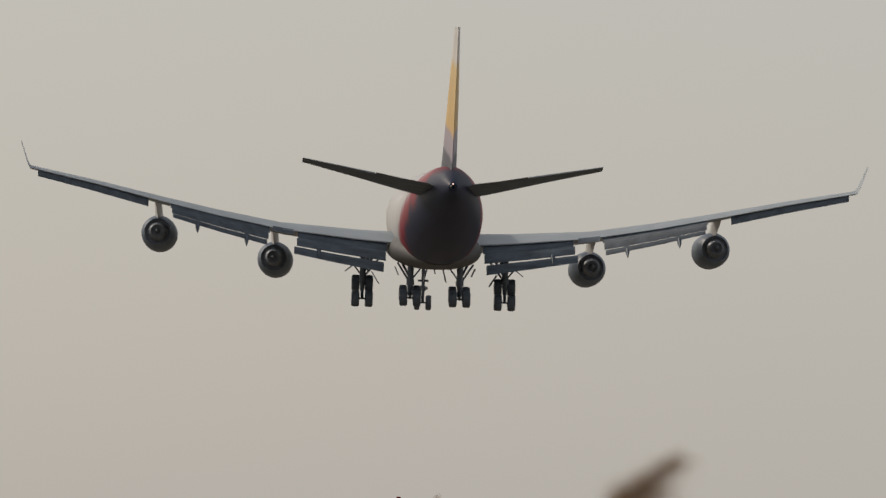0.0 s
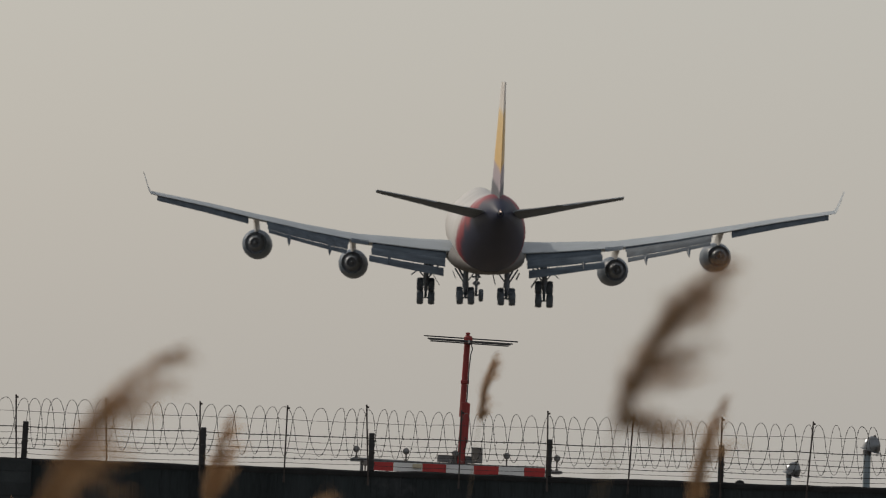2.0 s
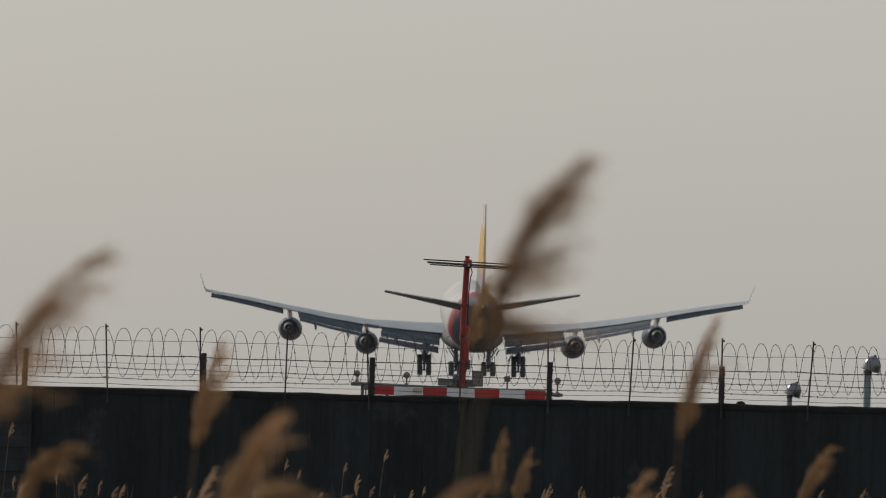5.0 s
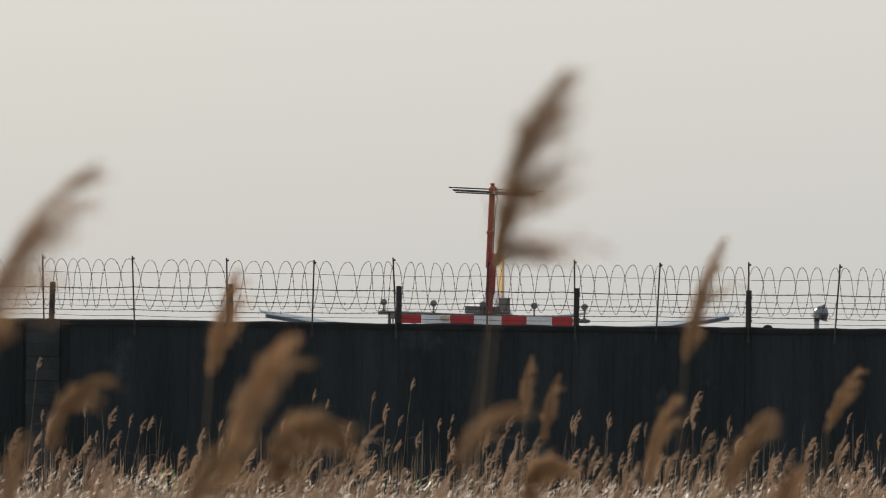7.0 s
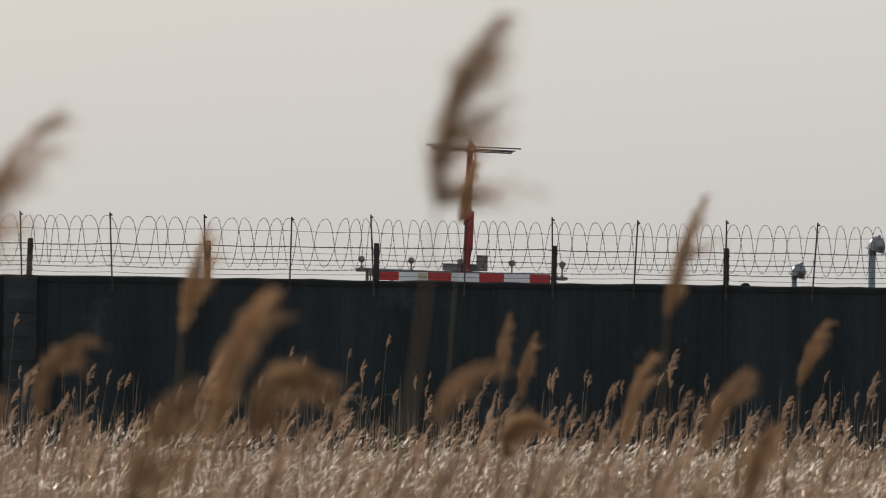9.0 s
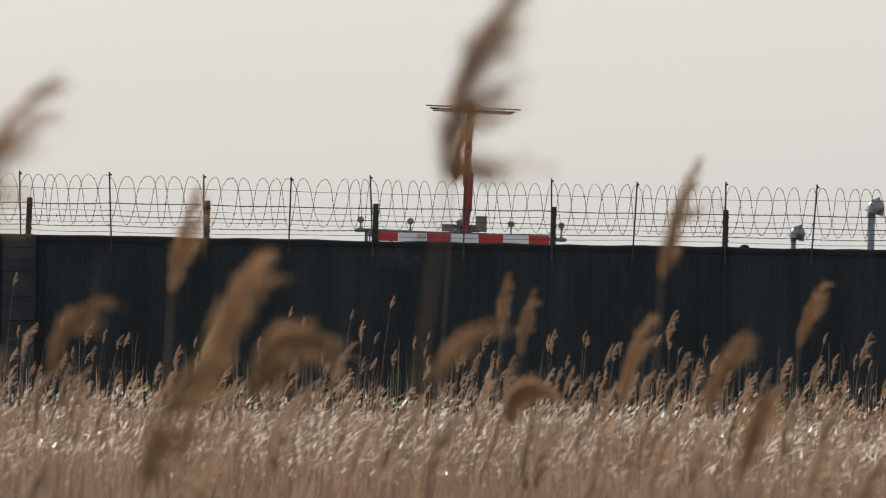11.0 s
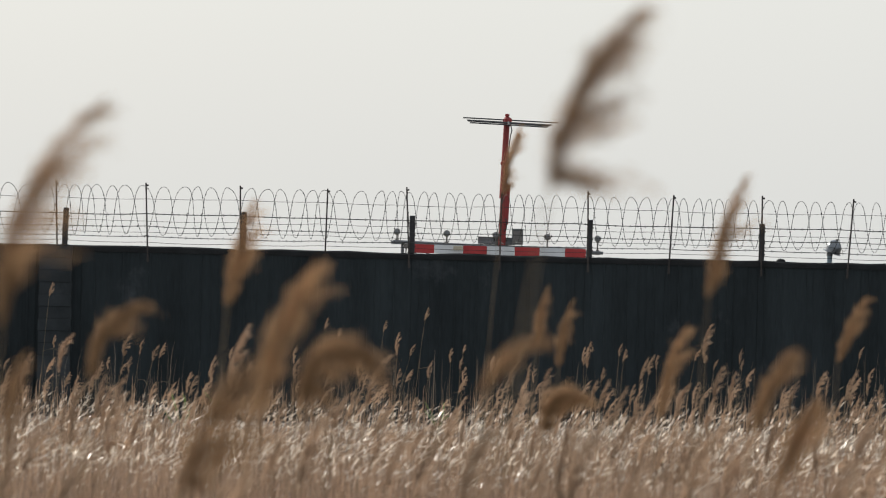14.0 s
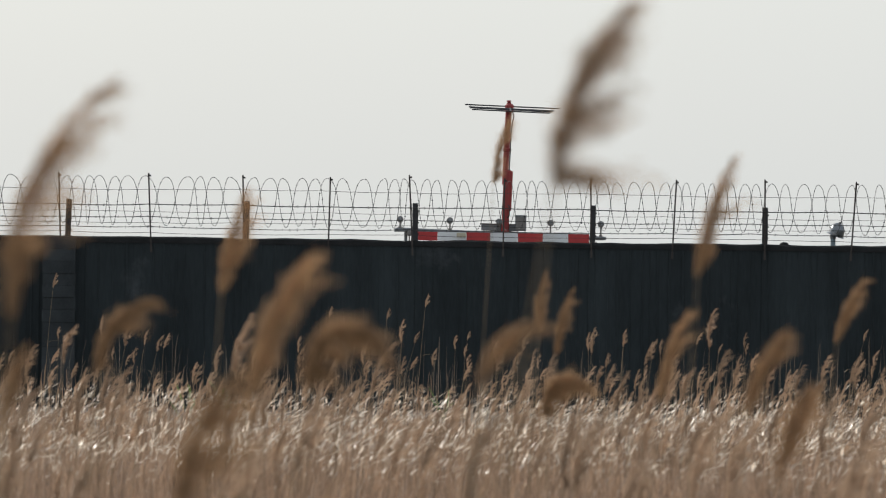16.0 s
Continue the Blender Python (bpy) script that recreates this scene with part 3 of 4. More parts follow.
        part("winglet", wl_, wing_paint, wing, "upturned winglet")

        # slotted flaps: a forward and an aft panel for each run, hung below and behind the wing
        def flap(name, xa, xb, d0, z0, d1, z1, th, k=1.0):
            rr = []
            for x in (xa, (xa + xb) / 2, xb):
                yt, zt = on_wing(x)
                q = 1.0 - (1.0 - k) * (x - xa) / (xb - xa)
                a, b = Vector((side * x, yt - d0 * q, zt + z0 * q)), Vector((side * x, yt - d1 * q, zt + z1 * q))
                d = (b - a)
                nrm = Vector((0, d.z, -d.y)).normalized()
                rr.append([a, a.lerp(b, 0.15) + nrm * th, a.lerp(b, 0.5) + nrm * th * 0.9, b, a.lerp(b, 0.5) - nrm * th * 0.5, a.lerp(b, 0.12) - nrm * th * 0.7])
            part(name, Shape().loft(rr), wing_shade_haze, wing)

        flap("fore_flap", 3.7, 10.6, -0.6, -0.02, 0.42, -0.66, 0.15, 0.78)
        flap("mid_flap", 3.8, 10.7, 0.30, -0.64, 1.38, -1.42, 0.12, 0.78)
        flap("aft_flap", 3.95, 10.9, 1.42, -1.54, 2.15, -2.28, 0.10, 0.76)
        flap("fore_flap", 12.8, 20.5, -0.4, -0.02, 0.30, -0.46, 0.11, 0.72)
        flap("mid_flap", 12.9, 20.4, 0.22, -0.42, 0.82, -0.99, 0.09, 0.72)
        flap("aft_flap", 13.0, 20.3, 0.84, -1.02, 1.25, -1.42, 0.08, 0.72)
        flap("aileron", 22.2, 30.6, -0.40, -0.06, 0.02, -0.68, 0.12, 0.75)
        flap("inner_aileron", 10.95, 12.6, -0.4, 0.05, 0.35, -0.25, 0.12, 1.0)
        for x, q in ((5.2, 1.1), (9.0, 0.8), (14.6, 0.85), (18.4, 0.8)):
            yt, zt = on_wing(x)
            c = Vector((side * x, yt, zt))
            rr = []
            for u, r in ((0, 0.05), (0.2, 0.24), (0.5, 0.30), (0.8, 0.22), (1, 0.03)):
                p = c + Vector((0, 2.6 - 4.6 * u, (-0.55 - 1.45 * u * u - 0.15) * q))
                rr.append([p + Vector((r * 0.7 * math.cos(a), 0, r * 1.3 * math.sin(a))) for a in (2 * math.pi * k / 10 for k in range(10))])
            part("flap_track_fairing", Shape().loft(rr), wing_shade_haze, wing)

        # engines
        for x, y, z, le_y, le_z in ((12.2, 39.0, -6.3, 38.2, -4.0), (21.3, 31.0, -4.45, 30.2, -2.2)):
            eng = part("engine", Shape().lathe([(0.9, 0.90), (0.62, 0.94), (0.58, 1.00), (0.95, 1.13), (1.45, 1.26), (2.1, 1.34), (3.0, 1.37), (4.4, 1.36), (5.3, 1.24), (5.6, 1.12), (5.4, 1.02), (4.6, 1.05)], "Y", 36), hazed_cowl_paint, plane, "round dark engine cowl tapering to its nozzle", m=pose(side * x, y + 2.5, z, -4.5, 0, side * 3.5) @ pose(0, -2.5, 0))
            part("fan_duct", Shape().lathe([(0.64, 0.93), (0.72, 0.925), (0.74, 0.76)], "Y", 30), hazed_metal, eng, "dark fan duct")
            part("core_nozzle", Shape().lathe([(2.6, 0.80), (0.72, 0.78), (0.15, 0.60), (-0.45, 0.46), (-0.45, 0.41), (-0.25, 0.40), (-0.22, 0.01)], "Y", 28), hazed_metal, eng, "dark core nozzle")
            part("nozzle_ring", Shape().lathe([(-0.18, 0.535), (-0.30, 0.525), (-0.44, 0.482)], "Y", 28), hazed_metal, eng)
            part("exhaust_cone", Shape().lathe([(-0.2, 0.26), (-0.45, 0.18), (-0.85, 0.02)], "Y", 20), hazed_metal, eng)
            part("lip", Shape().lathe([(0.78, 0.965), (0.60, 0.985), (0.575, 1.012), (0.72, 1.045)], "Y", 36), hazed_metal, eng, "thin trailing lip")
            py = []
            for zz, ya, yb, w in ((1.05, 4.6, 0.2, 0.28), (1.5, 3.6, -1.6, 0.26), (le_z - z + 0.1, 1.2, -4.2, 0.24)):
                py.append([Vector((0, ya, zz)), Vector((w, ya - 0.8, zz)), Vector((w, (ya + yb) / 2, zz)), Vector((0, yb, zz)), Vector((-w, (ya + yb) / 2, zz)), Vector((-w, ya - 0.8, zz))])
            part("pylon", Shape().loft(py), surface("pylon_paint", (0.50, 0.50, 0.49), 0.4, 0, 0.1, 1, 10, 0.03) if "pylon_paint" not in bpy.data.materials else bpy.data.materials["pylon_paint"], eng, "pale engine pylon")

        # tailplane
        tp = [(0.6, 13.0, 3.6, -0.42, 0.95), (3.5, 10.3, 2.7, 0.12, 0.72), (7.0, 7.0, 1.5, 0.88, 0.48), (11.05, 3.1, 0.0, 1.72, 0.24)]
        stab = part("tailplane", Shape().loft([foil(a, b + 0.9, z, t, -0.085 * (a - b), False, side * x) for x, a, b, z, t in tp]), wing_shade_haze, plane, "grey swept tailplane trimmed nose down")
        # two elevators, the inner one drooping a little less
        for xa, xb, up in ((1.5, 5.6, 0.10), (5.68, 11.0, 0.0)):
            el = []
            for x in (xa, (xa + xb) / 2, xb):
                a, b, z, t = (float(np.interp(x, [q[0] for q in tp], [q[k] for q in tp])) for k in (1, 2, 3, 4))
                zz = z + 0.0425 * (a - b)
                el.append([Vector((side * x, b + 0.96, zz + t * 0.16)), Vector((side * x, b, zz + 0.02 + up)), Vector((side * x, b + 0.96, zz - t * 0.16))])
            part("elevator", Shape().loft(el), wing_shade_haze, stab)

        # wing gear and body gear
        def bogie(name, gx, gy, top, axle_z, tilt, lean):
            g = part(name, Shape().tube([(0, 0, top - axle_z), (0, 0, 0.9), (0, 0, 0)], [0.25, 0.22, 0.16], 12), hazed_gear_steel, plane, "four-wheeled landing gear leg", m=pose(gx, gy, axle_z))
            part("brace", Shape().tube([(0, 0, 1.3), (lean, 1.6, top - axle_z)], 0.10, 8), hazed_gear_steel, g)
            part("collar", Shape().tube([(0, 0, 0.80), (0, 0, 1.25)], 0.30, 12), hazed_gear_steel, g)
            part("brace", Shape().tube([(0, 0.1, 0.95), (lean * 1.7, 0.3, top - axle_z + 0.1)], 0.08, 8), hazed_gear_steel, g)
            part("brace", Shape().tube([(0, 0, 1.1), (-lean * 1.4, 0.1, top - axle_z - 0.2)], 0.06, 8), hazed_gear_steel, g)
            part("torque_link", Shape().tube([(0, -0.15, 1.0), (0, -0.5, 0.6), (0, -0.15, 0.15)], 0.05, 6), hazed_gear_steel, g)
            tm = pose(0, 0, 0, tilt, 0, 0)
            part("truck_beam", Shape().tube([tm @ Vector((0, -0.75, 0)), tm @ Vector((0, 0.75, 0))], 0.12, 10), hazed_gear_steel, g)
            for wy in (-0.74, 0.74):
                part("axle", Shape().tube([tm @ Vector((-0.6, wy, 0)), tm @ Vector((0.6, wy, 0))], 0.07, 8), hazed_gear_steel, g)
                for wx in (-0.52, 0.52):
                    wheel = part("wheel", Shape().lathe([(-0.26, 0.30), (-0.30, 0.50), (-0.27, 0.60), (-0.14, 0.64), (0.14, 0.64), (0.27, 0.60), (0.30, 0.50), (0.26, 0.30)], "X", 24), hazed_tyre_rubber, g, "black tyre greyed by painted haze", m=Matrix.Translation(tm @ Vector((wx, wy, 0))))
                    part("rim", Shape().lathe([(-0.14, 0.02), (-0.16, 0.28), (0.16, 0.28), (0.14, 0.02)], "X", 18), hazed_gear_steel, wheel)

        bogie("wing_gear", side * 5.5, 35.0, -5.6, -8.42, 52, -side * 0.9)
        bogie("body_gear", side * 1.9, 32.0, -6.2, -8.62, 12, side * 0.6)
        part("gear_door", Shape().box((side * 6.45, 35.4, -6.62), (1.05, 1.4, 0.06), pose(0, 0, 0, 0, side * 38, 0), chamfer=0.02), wing_shade_haze, plane, smooth=False)
        part("gear_door", Shape().box((side * 4.55, 34.6, -7.35), (0.05, 1.9, 1.1), pose(0, 0, 0, 0, side * 32, 0), chamfer=0.02), wing_shade_haze, plane, smooth=False)
        part("gear_door", Shape().box((side * 0.72, 33.0, -6.95), (0.05, 2.2, 1.25), pose(0, 0, 0, 0, -side * 14, 0), chamfer=0.02), wing_shade_haze, plane, smooth=False)
        part("gear_door", Shape().box((side * 2.95, 33.0, -6.75), (0.05, 2.0, 0.7), pose(0, 0, 0, 0, side * 24, 0), chamfer=0.02), wing_shade_haze, plane, smooth=False)

    # nose gear
    ng = part("nose_gear", Shape().tube([(0, 0, 4.0), (0, 0, 0.6), (0, 0, 0)], [0.16, 0.13, 0.10], 12), hazed_gear_steel, plane, "two-wheeled nose gear leg", m=pose(0, 60, -9.70))
    part("brace", Shape().tube([(0, 0, 1.4), (0, -1.8, 3.8)], 0.08, 8), hazed_gear_steel, ng)
    part("cross_tube", Shape().tube([(-0.42, 0, 1.75), (0.42, 0, 1.75)], 0.09, 8), hazed_gear_steel, ng)
    part("cross_tube", Shape().tube([(-0.36, 0, 1.15), (0.36, 0, 1.15)], 0.11, 8), hazed_gear_steel, ng)
    part("axle", Shape().tube([(-0.5, 0, 0), (0.5, 0, 0)], 0.07, 8), hazed_gear_steel, ng)
    part("steering_collar", Shape().tube([(0, 0, 0.95), (0, 0, 1.35)], 0.24, 12), hazed_gear_steel, ng)
    for wx in (-0.46, 0.46):
        wheel = part("wheel", Shape().lathe([(-0.18, 0.30), (-0.22, 0.48), (-0.19, 0.57), (-0.09, 0.60), (0.09, 0.60), (0.19, 0.57), (0.22, 0.48), (0.18, 0.30)], "X", 24), hazed_tyre_rubber, ng, "black tyre greyed by painted haze", m=pose(wx, 0, 0))
        part("rim", Shape().lathe([(-0.13, 0.02), (-0.15, 0.28), (0.15, 0.28), (0.13, 0.02)], "X", 18), hazed_gear_steel, wheel)
    for sx in (-1, 1):
        part("gear_door", Shape().box((sx * 0.85, 61, -6.9), (0.04, 2.6, 1.0), pose(0, 0, 0, 0, -sx * 12, 0), chamfer=0.02), wing_shade_haze, plane, smooth=False)

    # fin and rudder
    fs = [(0.7, 16.2, 4.5, 1.15), (3.0, 12.6, 3.6, 1.0), (8.0, 6.6, 1.5, 0.68), (11.82, 2.4, -0.2, 0.40)]
    fin = part("fin", Shape().loft([foil(a, b, z, t, 0, True) for z, a, b, t in fs]), fin_paint, plane, "tall fin painted yellow and pale grey")
    rd = []
    for z, a, b, t in fs:
        zz = max(z, 1.25)
        rd.append([Vector((t * 0.10, b + 0.05, zz)), Vector((0.02, b - 1.75, zz)), Vector((-0.02, b - 1.75, zz)), Vector((-t * 0.10, b + 0.05, zz))])
    part("rudder", Shape().loft(rd), fin_paint, fin)
    return plane


airliner = make_aircraft()


# ---- reeds ----
def plume_shape(length, angle, nod, branches, per, seed, sliver=(0.016, 0.0034), spread=0.34, droop=0.0, clumps=0, fans=(0.15, 0.75)):
    """A feathery seed head: a bent stalk with branches that stream to one side, hung with slim husks. Base at the origin, leaning to +X."""
    rng = random.Random(seed)
    n = 14
    pts, dirs = [Vector((0, 0, 0))], []
    for i in range(n):
        a = radians(angle - nod * 0.5 + nod * 1.05 * (i / (n - 1)) ** 1.2)
        d = Vector((math.sin(a), 0.06 * math.sin(seed + i * 0.4), math.cos(a)))
        dirs.append(d)
        pts.append(pts[-1] + d)
    k = length / (pts[-1] - pts[0]).length
    pts = [p * k for p in pts]
    s = Shape()
    s.tube(pts, [0.0028 * (1 - 0.75 * i / n) for i in range(n + 1)], 5)
    clumps = clumps or max(7, branches // 9)
    habit = [(rng.uniform(0.70, 1.15), rng.uniform(*fans), rng.uniform(-0.35, 0.35)) for c in range(clumps)]
    lee = Vector((math.cos(radians(angle)), 0, -math.sin(radians(angle))))
    for b in range(branches):
        c = b % clumps
        u = min(0.99, (c + 0.05 + 0.75 * rng.random()) / clumps) ** 1.08
        if rng.random() < (0.88 if u > 0.92 else 0.85 * u - 0.15):
            continue
        f = u * n
        i = min(int(f), n - 1)
        o = pts[i].lerp(pts[i + 1], f - i)
        t = dirs[i]
        # tufts start narrow at the foot, are longest at a third of the way and shrink towards the tip
        swell = min(1.0, u / 0.40)
        reach = length * spread * max(0.13, (1 - u) ** 0.75 * (0.16 + 0.84 * max(droop, swell * (2 - swell)))) * habit[c][0] * rng.uniform(0.55, 1.1)
        kind = rng.random()
        if kind < 0.15:
            fan, reach = rng.uniform(-0.34, -0.02), reach * 0.62
        elif kind < 0.28:
            fan, reach = rng.uniform(-0.05, 0.20), reach * 0.8
        else:
            fan = habit[c][1] + rng.uniform(-0.14, 0.14)
        along = 1.0
        if u < 0.12 and kind > 0.28:
            fan += 0.75 * droop
            along = 1 - 0.75 * droop
        across = Vector((0, habit[c][2] + rng.uniform(-0.25, 0.25), 0))
        sag = Vector((0.05, 0, -0.16)) * rng.uniform(0.3, 1.2)
        curl = rng.uniform(1.3, 1.9)
        for q in range(per):
            v = ((q + rng.random()) / per) ** 0.85
            run = t * (0.92 * v * along) + lee * (fan * v ** curl) + across * (0.5 * v) + sag * v * v
            p = o + run * reach
            p += Vector((rng.gauss(0, 1), rng.gauss(0, 1), rng.gauss(0, 1))) * 0.0058 * (0.40 + 0.60 * swell) * (0.6 + 1.3 * v) * (1.05 - 0.85 * u) * (length / 0.33)
            dd = (t * along + lee * (fan * curl * v ** (curl - 1)) + sag * 2 * v + Vector((rng.uniform(-1, 1), rng.uniform(-1, 1), rng.uniform(-1, 1))) * 0.40).normalized()
            w = dd.cross(Vector((rng.uniform(-1, 1), rng.uniform(-1, 1), rng.uniform(-1, 1)))).normalized() * sliver[1] * rng.uniform(0.7, 1.3) * (1.1 - 0.4 * u)
            h = dd * sliver[0] * rng.uniform(0.6, 1.3) * (1.1 - 0.35 * u)
            s.add([p - h * 0.5, p + w * 0.5, p + h * 0.5, p - w * 0.5], [(0, 1, 2, 3)])
    return s


def stem_shape(hx, hz, bend=0.25):
    """A jointed stalk from the ground up to (hx, 0, hz), bending over towards its head."""
    pts, rad = [(0, 0, -0.15)], [0.0045]
    for i in range(15):
        u = i / 14
        pts.append((hx * (u * (1 - bend) + bend * u ** 3), 0, hz * u))
        rad.append(0.0038 - 0.0020 * u + (0.0009 if i % 3 == 0 else 0))
    return Shape().tube(pts, rad, 6)


def leaf_shape(length, width, droop, seed):
    rng = random.Random(seed)
    left, right = [], []
    for i in range(8):
        u = i / 7
        x = length * (u - 0.25 * u * u)
        z = length * (0.55 * u - droop * u * u)
        w = width * math.sin(math.pi * (0.12 + 0.88 * (1 - u))) ** 0.7 * 0.5 + 0.0004
        y = 0.03 * math.sin(2.2 * u + seed)
        left.append(Vector((x, y - w, z + 0.003)))
        right.append(Vector((x, y + w, z)))
    s = Shape()
    s.add(left + right, [(i, i + 1, 9 + i, 8 + i) for i in range(7)])
    return s


MOVERS = []


def make_reed(d, bx, hx, hz, length, angle, nod, dense, seed, label, tail=0.0):
    t = thing("reed", label, "reed", pose(bx, d, 0), "tall reeds in the foreground")
    part("stem", stem_shape(hx, hz), stem_mat, t)
    head = part("plume", plume_shape(length, angle, nod, dense[0], dense[1], seed, dense[2], dense[3], tail, dense[4], dense[5]), plume_mat, t, m=pose(hx, 0, hz), smooth=False)
    rng = random.Random(seed + 99)
    for k in range(2):
        z = hz * rng.uniform(0.45, 0.72)
        u = z / hz
        part("leaf", leaf_shape(rng.uniform(0.28, 0.42), 0.014, rng.uniform(0.5, 0.9), seed + k), stem_mat, t, m=pose(hx * (u * 0.75 + 0.25 * u ** 3), 0, z, 0, rng.uniform(-10, 15), rng.choice((0, 150, 35))))
    return t, head


# branches, husks on each, size of a husk, reach of the branches, tufts, fan to the lee
NEAR_DENSE = (210, 16, (0.024, 0.0034), 0.58, 12, (0.12, 0.75))
MID_DENSE = (165, 14, (0.026, 0.0036), 0.60, 10, (0.08, 0.68))
SLIM_DENSE = (120, 16, (0.022, 0.0034), 0.45, 9, (0.10, 0.50))
TOSSED_DENSE = (260, 17, (0.024, 0.0030), 0.56, 9, (0.20, 1.10))
RAGGED_DENSE = (200, 15, (0.025, 0.0033), 0.58, 9, (0.08, 0.74))
UPRIGHT_DENSE = (140, 14, (0.024, 0.0036), 0.50, 9, (0.02, 0.52))
STREAMING_DENSE = (190, 15, (0.026, 0.0030), 0.62, 9, (0.25, 1.15))
BOWED_DENSE = (320, 18, (0.024, 0.0034), 1.15, 12, (0.25, 1.30))
REEDS = {}


def plant_reeds():
    #   name: distance, foot x, head x, head z, head length, lean of the head, nod, density, label
    plan = (
        ("reed_a", 15, -0.220, 0.287, 2.754, 0.338, 19.5, 40, TOSSED_DENSE, "tall dark brown feathery reed plume tossing in the wind"),
        ("reed_b", 16, -1.249, 0.392, 2.588, 0.388, 31.0, 44, STREAMING_DENSE, "slender brown reed plume leaning far over"),
        ("reed_c", 28, -0.877, 0.120, 2.542, 0.330, 13.9, 18, RAGGED_DENSE, "upright golden-brown reed with a compact seed head"),
        ("reed_d", 27, 0.550, 0.120, 2.600, 0.354, 16.0, 18, RAGGED_DENSE, "tall slim reed with a ragged golden seed head"),
        ("reed_e", 45, -0.065, 0.120, 3.050, 0.347, 13.5, 20, RAGGED_DENSE, "tall dry reed with a feathery brown seed head"),
        ("reed_f", 20, -0.615, 0.105, 2.318, 0.372, 21.8, 30, NEAR_DENSE, "tall dry reed with a feathery brown seed head"),
        ("reed_g", 16, -0.601, 0.110, 2.225, 0.262, 31.3, 45, STREAMING_DENSE, "tall dry reed with a feathery brown seed head"),
        ("reed_h", 19, -0.487, 0.120, 2.357, 0.170, 72.9, 150, BOWED_DENSE, "brown reed with its seed head bowed over into an arch"),
        ("reed_i", 26, -1.182, 0.120, 2.305, 0.268, 39.1, 80, NEAR_DENSE, "golden reed with a nodding drooping seed head"),
        ("reed_j", 38, 1.353, 0.120, 2.341, 0.289, 22.4, 30, MID_DENSE, "tall dry reed with a feathery brown seed head"),
        ("reed_k", 24, 0.581, 0.120, 2.243, 0.250, 24.8, 30, NEAR_DENSE, "tall dry reed with a feathery brown seed head"),
        ("reed_l", 34, 0.543, 0.120, 2.139, 0.362, 18.8, 30, MID_DENSE, "tall dry reed with a feathery brown seed head"),
        ("reed_m", 40, 0.149, 0.120, 2.376, 0.245, 7.5, 30, UPRIGHT_DENSE, "tall dry reed with a feathery brown seed head"),
        ("reed_n", 42, 0.249, 0.120, 2.264, 0.301, 12.1, 30, UPRIGHT_DENSE, "tall dry reed with a feathery brown seed head"),
        ("reed_o", 17, -1.002, 0.120, 2.527, 0.154, 20.1, 60, SLIM_DENSE, "tall dry reed with a feathery brown seed head"),
        ("reed_p", 21, 0.560, 0.120, 2.155, 0.212, 19.9, 30, NEAR_DENSE, "tall dry reed with a feathery brown seed head"),
        ("reed_q", 30, 0.112, 0.120, 2.123, 0.169, 52.5, 120, BOWED_DENSE, "small brown reed with its seed head bent over"),
        ("reed_s", 18, -0.116, 0.120, 2.405, 0.160, 50.0, 60, MID_DENSE, "brown reed with a bent nodding seed head"),
        ("reed_r", 20, -1.117, 0.120, 2.248, 0.190, 15.6, 30, SLIM_DENSE, "tall dry reed with a feathery brown seed head"),
    )
    for i, (key, d, bx, hx, hz, length, angle, nod, dense, label) in enumerate(plan):
        REEDS[key] = (make_reed(d, bx, hx, hz, length, angle, nod, dense, 100 + i, label, {"reed_a": 0.65, "reed_b": 0.2}.get(key, 0.0)), d, bx, hx, hz)


plant_reeds()


def proto_reed(rng, hz, length, lean, nod, seed, husk, thick, label, group):
    t = thing("reed", label, "reed", pose(0, 0, 0), group)
    hx = rng.uniform(0.02, 0.14)
    part("stem", stem_shape(hx, hz, 0.3), stem_mat, t)
    part("plume", plume_shape(length, lean, nod, thick, 11, seed, husk, 0.56, 0.0, 10, (0.05, 0.75)), far_plume_mat, t, m=pose(hx, 0, hz), smooth=False)
    part("leaf", leaf_shape(0.35, 0.018, 0.7, seed + 200), stem_mat, t, m=pose(hx * 0.5, 0, hz * 0.62, 0, 0, rng.choice((0, 170))))
    return t, hz + length * 0.85


def plant(proto, used, m):
    if id(proto) in used:
        return copy_thing(proto, m @ Matrix.Scale(1 / proto.scale[0], 4))
    used.add(id(proto))
    proto.matrix_basis = m
    return proto


